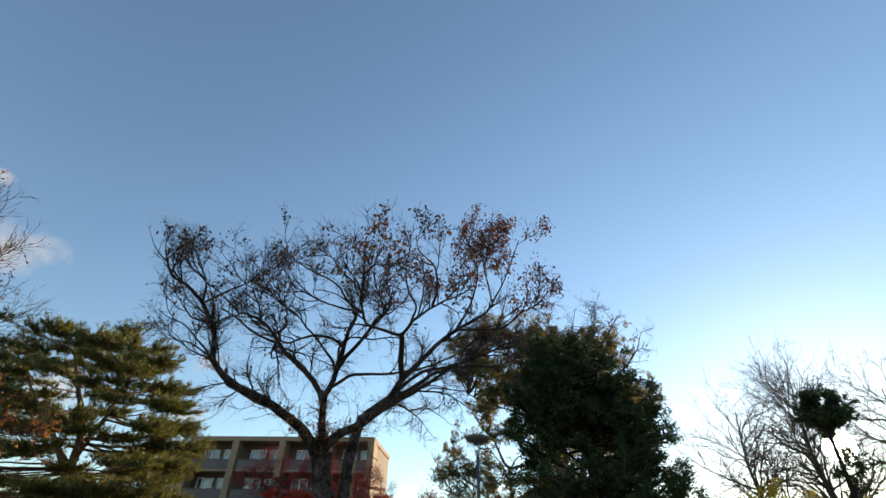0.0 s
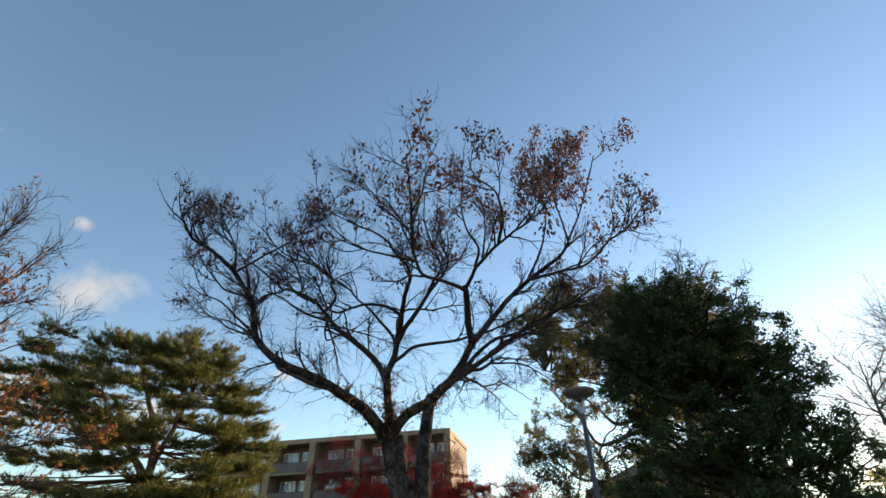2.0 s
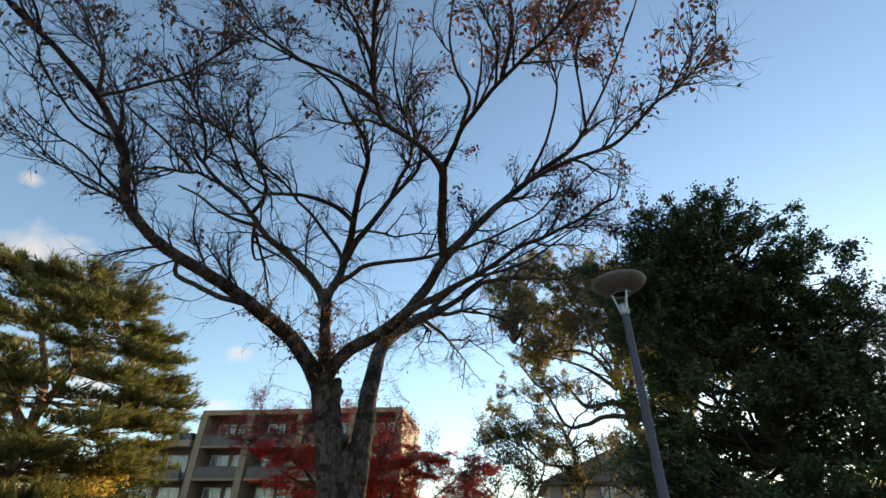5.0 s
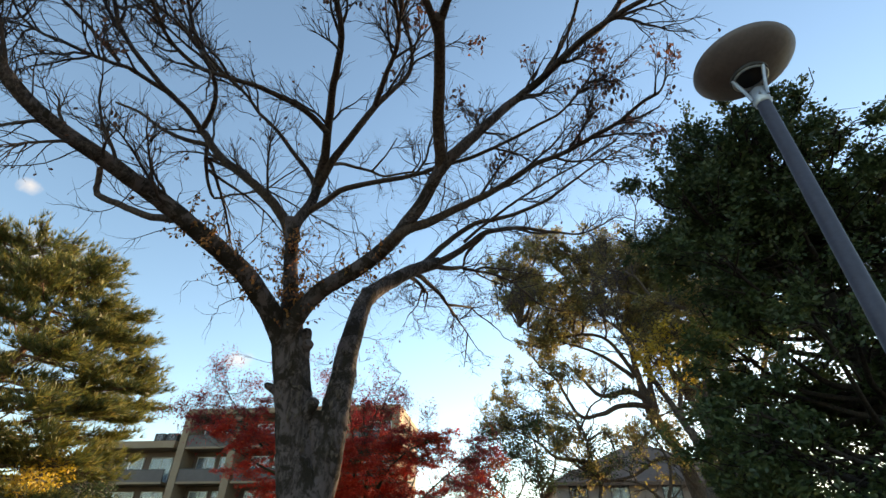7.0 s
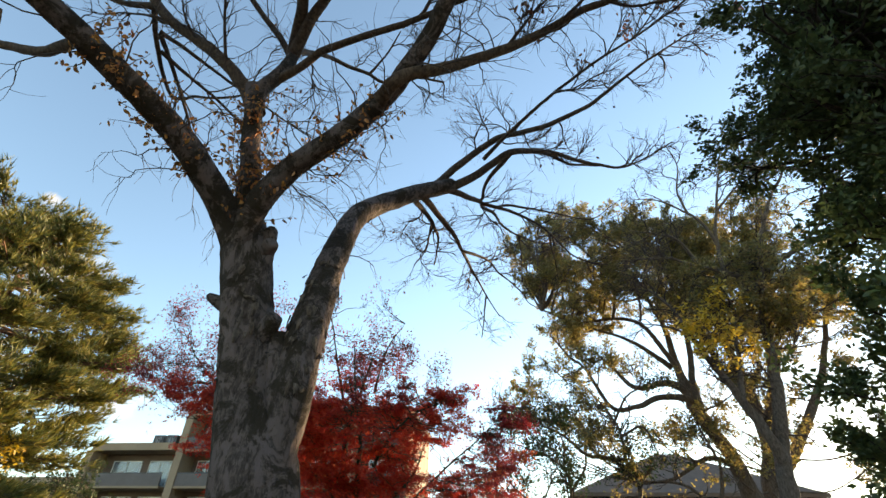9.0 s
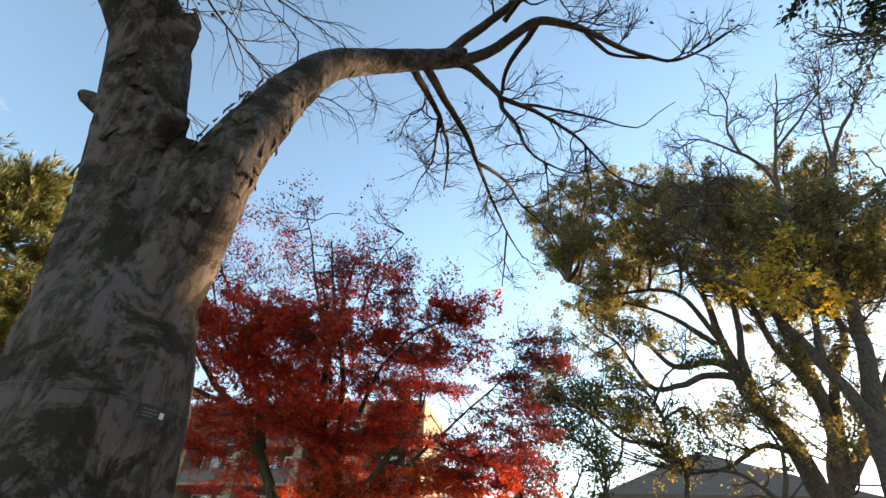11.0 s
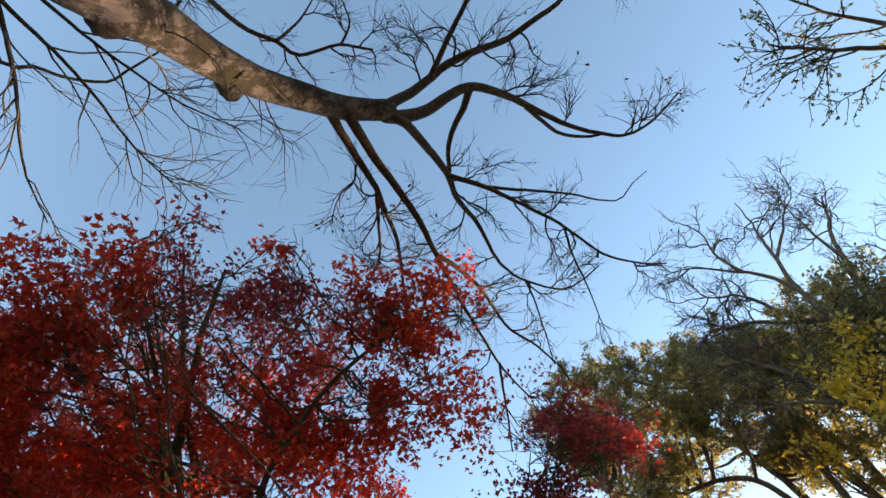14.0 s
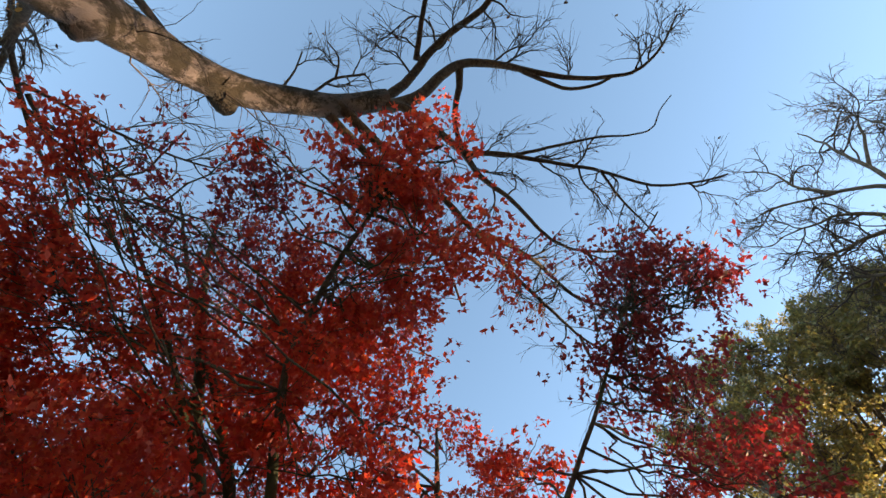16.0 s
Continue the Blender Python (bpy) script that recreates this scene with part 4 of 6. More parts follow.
def maple():
    rng = np.random.default_rng(5)
    tree = thing("maple_tree", (-3.44, 24.0, 0.0), "red autumn maple in full leaf with dark forked stems", "tree")
    stems = [
        ([(-3.44, 24.0, -0.04), (-3.35, 23.88, 1.46), (-3.28, 23.75, 2.4), (-3.69, 23.62, 3.34), (-4.25, 23.25, 3.84), (-4.0, 22.75, 4.15)], 0.15, 0.008),
        ([(-3.33, 23.81, 2.21), (-2.88, 23.62, 2.9), (-2.44, 23.56, 3.46), (-2.2, 23.3, 3.9)], 0.09, 0.006),
        ([(-3.38, 23.88, 1.84), (-3.88, 24.0, 3.09), (-4.38, 24.12, 3.84), (-4.88, 24.25, 4.46), (-5.38, 24.12, 4.84)], 0.09, 0.012),
        ([(-3.62, 24.12, 0.96), (-3.25, 24.75, 2.71), (-2.88, 25.5, 3.96), (-2.88, 25.75, 5.59)], 0.09, 0.012),
        ([(-4.12, 23.75, -0.04), (-4.06, 23.75, 1.21), (-4.09, 23.69, 2.31), (-4.69, 23.5, 3.41), (-5.25, 23.25, 3.96), (-5.62, 22.75, 4.59), (-6.12, 22.62, 4.96)], 0.14, 0.012),
        ([(-4.5, 23.56, 3.15), (-4.88, 23.62, 4.09), (-5.38, 23.38, 4.59), (-5.25, 22.38, 4.96)], 0.08, 0.012),
        ([(-3.69, 23.62, 3.34), (-3.38, 22.75, 3.96), (-3.0, 22.0, 4.4), (-2.75, 21.62, 4.78)], 0.07, 0.012),
        ([(-3.4, 23.6, 3.0), (-3.2, 22.8, 3.8), (-3.1, 22.0, 4.4), (-3.0, 21.4, 4.9)], 0.05, 0.008),
        ([(-4.7, 23.4, 3.6), (-5.6, 23.2, 3.9), (-6.4, 23.1, 4.3)], 0.05, 0.010),
        ([(-5.0, 23.3, 3.7), (-5.7, 22.9, 4.5), (-6.4, 22.7, 5.2), (-7.0, 22.6, 5.9)], 0.035, 0.006),
        ([(-4.9, 23.4, 4.1), (-5.0, 22.8, 4.9), (-5.3, 22.5, 5.6), (-5.2, 22.4, 6.2)], 0.03, 0.006),
        ([(-3.5, 23.2, 3.9), (-3.6, 22.5, 4.8), (-3.7, 22.2, 5.5), (-3.9, 22.1, 6.1)], 0.03, 0.006),
        ([(-2.9, 22.4, 4.5), (-2.8, 22.4, 5.1), (-2.5, 22.5, 5.8)], 0.022, 0.005),
        ([(-3.3, 22.6, 3.9), (-3.1, 22.0, 4.1), (-3.0, 21.5, 4.25), (-2.95, 21.2, 4.35)], 0.025, 0.006),
        ([(-3.0, 23.1, 3.5), (-2.6, 22.6, 3.85), (-2.1, 22.3, 4.15), (-1.5, 22.1, 4.3)], 0.03, 0.007),
        ([(-3.0, 23.7, 2.6), (-2.3, 24.0, 3.3), (-1.7, 23.85, 3.75), (-1.2, 23.6, 4.1), (-0.8, 23.45, 4.5)], 0.035, 0.004),
        ([(-4.6, 23.1, 3.7), (-4.5, 22.3, 4.0), (-4.4, 21.7, 4.3), (-4.3, 21.3, 4.5)], 0.03, 0.006),
        ([(-5.5, 23.0, 4.2), (-5.6, 22.3, 4.4), (-5.4, 21.8, 4.5)], 0.025, 0.006),
    ]
    tp = []
    for pts, r0, r1 in stems:
        p, r = limb(pts, r0, r1, rng, 0.02)
        so = Soup()
        bark_tube(so, p, r, 12, rng, 0.08, 3)
        part("stem", so, MAPLE_BARK, tree)
        tp.append(p[len(p) // 3:])
    tp = np.vstack(tp)
    # layers of the crown: middle, half size, number of leaf pads, their radius
    dense, low, purple, sprays = [], [], [], []
    for c, half, n, rad, into in (
        # front edge of the flat top, from the open side round to the far left
        ((-1.42, 22.15, 4.30), (0.16, 0.16, 0.14), 5, 0.26, dense), ((-1.75, 22.05, 4.30), (0.24, 0.20, 0.16), 9, 0.32, dense), ((-1.85, 22.50, 4.15), (0.30, 0.28, 0.22), 8, 0.38, dense),
        ((-2.20, 21.50, 4.45), (0.10, 0.08, 0.06), 3, 0.17, dense), ((-2.30, 21.75, 4.30), (0.12, 0.16, 0.12), 3, 0.24, purple), ((-2.63, 21.20, 4.42), (0.14, 0.08, 0.07), 3, 0.17, purple),
        ((-2.65, 21.75, 4.25), (0.25, 0.30, 0.18), 4, 0.30, purple), ((-2.58, 21.22, 3.72), (0.10, 0.08, 0.08), 4, 0.18, dense), ((-3.05, 21.25, 3.92), (0.22, 0.14, 0.10), 6, 0.24, dense), ((-3.25, 21.65, 4.00), (0.30, 0.28, 0.20), 7, 0.32, dense),
        ((-3.70, 21.35, 4.00), (0.30, 0.18, 0.12), 6, 0.28, dense), ((-4.35, 21.65, 4.15), (0.40, 0.25, 0.20), 7, 0.34, dense), ((-5.20, 21.90, 4.30), (0.50, 0.30, 0.22), 7, 0.38, dense),
        ((-6.10, 22.20, 4.50), (0.55, 0.45, 0.25), 8, 0.46, dense), ((-6.90, 22.50, 4.75), (0.50, 0.40, 0.25), 6, 0.42, purple),
        # body
        ((-2.35, 22.55, 4.20), (0.40, 0.35, 0.25), 7, 0.42, dense), ((-3.20, 22.60, 4.25), (0.80, 0.60, 0.30), 10, 0.46, dense), ((-4.20, 22.50, 4.25), (0.80, 0.60, 0.35), 11, 0.46, dense),
        ((-5.30, 22.80, 4.50), (0.70, 0.50, 0.30), 8, 0.46, dense), ((-3.20, 24.20, 4.40), (1.50, 1.00, 0.50), 12, 0.46, dense), ((-4.90, 24.30, 4.20), (1.60, 1.20, 0.50), 12, 0.46, dense), ((-2.90, 25.40, 4.90), (1.30, 0.90, 0.50), 9, 0.46, dense),
        ((-2.80, 23.30, 3.45), (0.45, 0.45, 0.30), 9, 0.40, dense), ((-4.40, 23.40, 3.30), (1.40, 0.80, 0.45), 18, 0.46, dense), ((-5.40, 23.60, 3.50), (0.60, 0.50, 0.30), 7, 0.46, dense), ((-6.20, 23.40, 3.90), (0.70, 0.60, 0.30), 8, 0.46, dense),
        ((-4.60, 24.60, 3.10), (1.50, 0.80, 0.50), 12, 0.46, dense), ((-3.40, 23.40, 3.50), (0.90, 0.50, 0.30), 11, 0.46, dense), ((-3.60, 25.20, 3.60), (1.60, 0.70, 0.60), 7, 0.46, dense),
        ((-3.60, 21.85, 3.80), (0.70, 0.40, 0.25), 8, 0.46, dense), ((-4.00, 22.20, 3.80), (0.60, 0.50, 0.30), 8, 0.46, dense), ((-3.80, 22.40, 3.40), (0.70, 0.40, 0.25), 7, 0.46, dense), ((-2.75, 22.85, 3.75), (0.45, 0.35, 0.25), 7, 0.42, dense),
        # bough on the open side, standing apart
        ((-0.95, 23.45, 4.30), (0.32, 0.22, 0.35), 13, 0.27, purple), ((-0.55, 23.70, 4.25), (0.16, 0.18, 0.22), 6, 0.24, purple), ((-0.85, 23.40, 4.80), (0.22, 0.14, 0.10), 4, 0.16, sprays), ((-0.42, 23.75, 4.60), (0.16, 0.16, 0.20), 4, 0.16, sprays),
        ((-1.10, 23.95, 4.10), (0.20, 0.25, 0.25), 7, 0.26, purple), ((-1.20, 24.70, 3.90), (0.45, 0.50, 0.35), 10, 0.36, purple),
        ((-3.30, 22.90, 5.00), (0.60, 0.40, 0.30), 8, 0.36, purple), ((-4.60, 22.80, 5.00), (0.70, 0.40, 0.30), 8, 0.36, purple), ((-5.80, 22.80, 5.10), (0.70, 0.40, 0.30), 8, 0.36, purple),
        ((-1.90, 24.25, 3.15), (0.55, 0.40, 0.30), 9, 0.42, dense), ((-1.30, 24.70, 3.20), (0.45, 0.40, 0.30), 7, 0.40, purple),
        # low layers
        ((-1.45, 25.20, 3.50), (0.60, 0.60, 0.40), 8, 0.44, purple), ((-2.30, 25.00, 3.30), (0.70, 0.50, 0.50), 12, 0.46, dense), ((-3.00, 23.80, 2.75), (0.90, 0.50, 0.30), 11, 0.46, low), ((-2.20, 24.30, 2.80), (0.90, 0.70, 0.35), 11, 0.46, low), ((-2.40, 25.40, 2.30), (1.10, 0.80, 0.35), 9, 0.46, low),
        ((-4.00, 24.20, 2.70), (1.00, 0.70, 0.25), 6, 0.46, low),
        # thin sprays above
        ((-2.50, 22.40, 5.35), (0.30, 0.25, 0.25), 4, 0.26, sprays), ((-3.20, 22.20, 5.45), (0.35, 0.30, 0.30), 5, 0.28, sprays), ((-3.90, 22.20, 5.60), (0.45, 0.35, 0.45), 7, 0.30, sprays), ((-2.90, 22.00, 4.85), (0.50, 0.30, 0.15), 6, 0.30, sprays),
        ((-4.90, 22.40, 5.45), (0.60, 0.40, 0.40), 7, 0.34, sprays), ((-5.90, 22.50, 5.50), (0.70, 0.45, 0.40), 8, 0.36, sprays), ((-6.90, 22.60, 5.50), (0.60, 0.50, 0.45), 7, 0.36, sprays), ((-7.50, 22.60, 5.30), (0.40, 0.40, 0.30), 4, 0.34, sprays),
        ((-1.80, 22.50, 4.85), (0.30, 0.25, 0.12), 3, 0.22, sprays), ((-7.20, 22.40, 4.90), (0.60, 0.40, 0.30), 6, 0.34, sprays), ((-6.30, 22.50, 5.00), (0.50, 0.40, 0.30), 6, 0.34, sprays),
        ((-3.05, 22.35, 6.15), (0.28, 0.22, 0.30), 5, 0.20, sprays), ((-4.00, 21.80, 5.95), (0.35, 0.25, 0.25), 5, 0.20, sprays), ((-5.00, 22.00, 5.95), (0.45, 0.30, 0.25), 5, 0.24, sprays), ((-6.30, 21.60, 5.90), (0.50, 0.30, 0.25), 5, 0.24, sprays),
        ((-2.60, 23.00, 5.40), (0.30, 0.25, 0.30), 5, 0.24, sprays),
    ):
        for _ in range(n):
            d = rng.standard_normal(3)
            d = d / np.linalg.norm(d) * rng.uniform(0.2, 1.0) ** 0.45
            into.append((np.array(c) + d * np.array(half), rad * rng.uniform(0.65, 1.3)))
    bs_, lv, lo, lp, ls = Soup(), Soup(), Soup(), Soup(), Soup()
    leaf_pads(bs_, lv, tp, dense, rng, 1150, 0.036, 0.0)
    leaf_pads(bs_, lp, tp, purple, rng, 1000, 0.035, 0.02)
    leaf_pads(bs_, lo, tp, low, rng, 1300, 0.037, -0.10)
    leaf_pads(bs_, ls, tp, sprays, rng, 950, 0.034, 0.02, 0.7)
    part("top_crown", ls, MAPLE_DARK, tree, "thin purple-red leaves on the upper sprays", "stuff")
    part("side_crown", lp, MAPLE_PURPLE, tree, "dull purple-red leaves on the open bough", "stuff")
    part("branch_mass", bs_, MAPLE_BARK, tree, "", "stuff")
    part("crown", lv, MAPLE_LEAF, tree, "deep red palmate leaves in layers", "stuff")
    part("lower_crown", lo, MAPLE_ORANGE, tree, "orange-red leaves on the low layers", "stuff")


maple()


def far_maple():
    rng = np.random.default_rng(6)
    tree = thing("maple_tree", (-1.4, 31.0, -0.05), "small red maple farther back with a few bright boughs", "tree")
    p, r = limb([(-1.4, 31.0, -0.08), (-1.3, 31.0, 1.8), (-1.45, 31.0, 3.4), (-1.2, 30.9, 5.6)], 0.10, 0.02, rng, 0.03)
    so, b, l = Soup(), Soup(), Soup()
    bark_tube(so, p, r, 10, rng, 0.06, 3)
    part("trunk", so, MAPLE_BARK, tree)
    lobe_crown(b, l, p, lobes_in(rng, 12, (-1.35, 31.0, 4.7), (1.0, 0.9, 1.1), (0.6, 0.6, 0.2)), rng, 8, 6, 420, 0.07, PALMATE, 0.5, 0.1, 0.02)
    part("branch_mass", b, MAPLE_BARK, tree, "", "stuff")
    part("crown", l, MAPLE_ORANGE, tree, "orange-red leaves", "stuff")


far_maple()


def evergreen(at, lobes, top, rng, label, size=0.09, leaf=1000, name="evergreen_tree"):
    tree = thing(name, at, label, "tree")
    a, top = np.asarray(at, float), np.asarray(top, float)
    p, r = limb([a, a * 0.7 + top * 0.3 + (0.15, 0, 0), a * 0.4 + top * 0.6, top], 0.30, 0.05, rng, 0.03, 0.3)
    so = Soup()
    bark_tube(so, p, r, 14, rng, 0.06, 4, 0.2)
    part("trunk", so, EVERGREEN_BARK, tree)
    b, l = Soup(), Soup()
    lobe_crown(b, l, p, lobes, rng, 6, 2, leaf, size, DIAMOND, 0.25, 0.1, 0.05)
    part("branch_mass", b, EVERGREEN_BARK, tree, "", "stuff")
    part("crown", l, EVERGREEN_LEAF, tree, "dense dark green glossy leaves", "stuff")


def camellia_lobes(rng):
    """A broad dome, steep on the lamp's side and sloping away on the other."""
    out = [(np.array(c), np.array((0.8, 0.75, 0.42))) for c in ((3.9, 18.6, 7.5), (4.0, 19.0, 8.0), (3.7, 18.5, 6.8), (4.0, 18.4, 7.2), (5.9, 18.6, 7.5), (6.3, 19.0, 8.0), (5.8, 18.3, 6.9), (6.5, 18.8, 7.6))]
    while len(out) < 300:
        x, y, z = rng.uniform(3.1, 8.5), rng.uniform(17.6, 21.2), rng.uniform(0.8, 10.0)
        side = 1 - 0.22 * ((y - 19.2) / 2.0) ** 2
        top = np.interp(x, [3.0, 3.6, 4.6, 5.3, 6.2, 6.9, 7.4, 8.0, 8.5], [8.4, 9.2, 9.75, 9.7, 9.35, 8.8, 7.6, 5.8, 4.3])
        if abs(z - 4.8 - 0.5 * (y - 18.6)) < 0.6 and abs(x - 4.7 - 0.45 * (y - 18.6)) < 1.1:
            continue
        if x < 3.05 + (y - 18.0) * (0.25 if z > 6.2 else 0.45 if z > 4.2 else 0.2):
            continue
        if z < top * side - 0.2 * rng.uniform() and (z > top * side - 2.2 or (x < 4.2 and rng.uniform() < 0.8) or rng.uniform() < 0.95):
            out.append((np.array((x, y, z)), np.array((0.8, 0.8, 0.42)) * rng.uniform(0.7, 1.25)))
    return [(c - (0.65, 0.2, 0.6), h) for c, h in out]


rng_ = np.random.default_rng(21)
evergreen((5.15, 19.2, -0.05), camellia_lobes(rng_), (4.55, 19.1, 8.4), rng_, "broad dark evergreen tree, dense to the ground, backlit", 0.078)


def right_trees():
    """The group of half-bare broadleaved trees behind the maple's open side."""
    rng = np.random.default_rng(31)
    tree = thing("oak_tree", (9.12, 35.62, 0.0), "tall broadleaved tree with thinning olive and yellow leaves", "tree", "trees behind the maple")
    stems = [
        ([(9.12, 35.62, -0.04), (7.85, 35.62, 4.3), (7.4, 35.62, 6.3), (6.65, 35.62, 7.85), (6.38, 35.62, 9.7), (6.2, 35.62, 11.7), (5.62, 35.38, 13.46)], 0.40, 0.06),
        ([(6.62, 35.62, 8.59), (5.94, 35.5, 8.96), (5.25, 35.25, 8.84), (4.38, 35.38, 8.78), (3.62, 35.25, 9.59), (2.88, 35.0, 10.34)], 0.14, 0.04),
        ([(6.12, 35.62, 9.71), (5.25, 35.38, 10.34), (4.25, 35.0, 10.84), (2.75, 34.5, 11.21)], 0.10, 0.03),
        ([(8.06, 35.62, 4.59), (7.38, 35.5, 5.71), (6.4, 35.38, 5.98), (5.07, 35.25, 5.28), (4.0, 35.0, 5.09)], 0.12, 0.04),
        ([(6.95, 35.62, 7.3), (6.4, 35.1, 8.1), (5.0, 34.2, 8.0), (4.03, 34.0, 7.6), (3.03, 34.0, 7.6), (2.23, 34.0, 9.21), (1.74, 34.0, 9.65), (1.0, 33.8, 10.6)], 0.13, 0.03),
        ([(6.7, 35.62, 8.3), (6.2, 35.3, 9.6), (5.0, 34.2, 11.0), (3.91, 34.0, 11.41), (2.14, 34.0, 11.25), (0.8, 33.8, 11.8)], 0.11, 0.03),
        ([(6.8, 35.62, 8.0), (6.7, 35.3, 9.0), (6.7, 34.6, 10.2), (6.5, 34.0, 12.0), (6.2, 33.6, 14.0)], 0.13, 0.03),
    ]
    tp = []
    for pts, r0, r1 in stems:
        p, r = limb(pts, r0 * 1.3, r1, rng, 0.03, 0.2)
        so = Soup()
        bark_tube(so, p, r, 12, rng, 0.06, 3)
        part("limb", so, DARK_BARK, tree)
        tp.append(p[len(p) // 3:])
    b, l = Soup(), Soup()
    lob = lobes_in(rng, 84, (4.25, 34.12, 13.3), (5.0, 3.2, 4.0), (1.15, 1.15, 0.7), low=-0.45)
    lobe_crown(b, l, np.vstack(tp), lob, rng, 8, 5, 1300, 0.108, DIAMOND, 0.2, 0.15, 0.06)
    lobe_crown(b, l, np.vstack(tp), lobes_in(rng, 11, (4.25, 34.38, 8.21), (4.6, 2.0, 3.2), (0.9, 0.9, 0.5)), rng, 7, 5, 750, 0.11, DIAMOND, 0.2, 0.15, 0.04)
    lobe_crown(b, l, np.vstack(tp), lobes_in(rng, 16, (1.0, 33.6, 8.4), (2.4, 1.4, 3.0), (0.8, 0.8, 0.45)), rng, 7, 5, 600, 0.11, DIAMOND, 0.2, 0.15, 0.03)
    part("branch_mass", b, DARK_BARK, tree, "", "stuff")
    part("crown", l, OAK_LEAF, tree, "olive-brown leaves in open clumps", "stuff")
    # second one, farther to the side
    tree = thing("oak_tree", (8.5, 36.4, 0.0), "forked broadleaved tree with yellowing leaves, lit from behind", "tree", "trees behind the maple")
    stems = [
        ([(8.5, 36.4, -0.04), (8.73, 36.4, 4.64), (9.29, 36.4, 6.7), (9.1, 36.3, 9.3), (8.83, 36.2, 11.45), (9.0, 35.6, 13.2), (8.4, 35.0, 14.7)], 0.38, 0.06),
        ([(9.15, 36.4, 6.2), (8.75, 35.5, 7.71), (8.0, 35.38, 9.46), (7.5, 35.0, 11.46), (7.0, 34.5, 13.71)], 0.18, 0.05),
        ([(9.25, 36.4, 6.5), (9.2, 35.2, 7.9), (9.43, 34.0, 9.05), (9.32, 34.0, 11.37), (9.02, 34.0, 13.1)], 0.15, 0.04),
        ([(8.85, 36.4, 5.0), (10.6, 35.38, 7.59), (12.0, 35.0, 10.21), (12.88, 34.5, 13.21)], 0.20, 0.05),
    ]
    tp = []
    for pts, r0, r1 in stems:
        p, r = limb(pts, r0 * 1.3, r1, rng, 0.03, 0.2)
        so = Soup()
        bark_tube(so, p, r, 12, rng, 0.06, 3)
        part("limb", so, DARK_BARK, tree)
        tp.append(p[len(p) // 3:])
    b, l, y = Soup(), Soup(), Soup()
    lob = [w for w in lobes_in(rng, 62, (10.0, 34.0, 13.6), (4.4, 3.2, 4.0), (1.2, 1.2, 0.75), low=-0.7) if w[0][2] + 0.9 * (w[0][0] - 9.0) < 15.8]
    lobe_crown(b, l, np.vstack(tp), lob, rng, 8, 5, 1500, 0.11, DIAMOND, 0.2, 0.15, 0.06)
    lobe_crown(b, l, np.vstack(tp), lobes_in(rng, 7, (7.2, 33.4, 6.6), (2.4, 1.3, 1.9), (0.9, 0.9, 0.5)), rng, 7, 5, 700, 0.11, DIAMOND, 0.2, 0.15, 0.04)
    lobe_crown(b, y, np.vstack(tp), lobes_in(rng, 9, (8.25, 33.5, 11.46), (3.0, 1.5, 1.6), (0.8, 0.8, 0.5)), rng, 7, 6, 220, 0.17, DIAMOND, 0.2, 0.15, 0.04)
    lobe_crown(b, l, np.vstack(tp), lobes_in(rng, 10, (10.5, 34.38, 7.71), (3.8, 2.0, 3.4), (0.9, 0.9, 0.5)), rng, 7, 5, 750, 0.11, DIAMOND, 0.2, 0.15, 0.04)
    part("branch_mass", b, DARK_BARK, tree, "", "stuff")
    part("crown", l, OAK_LEAF, tree, "olive-brown leaves in open clumps", "stuff")
    part("yellow_foliage", y, YELLOW_LEAF, tree, "bright yellow leaf sprays", "stuff")
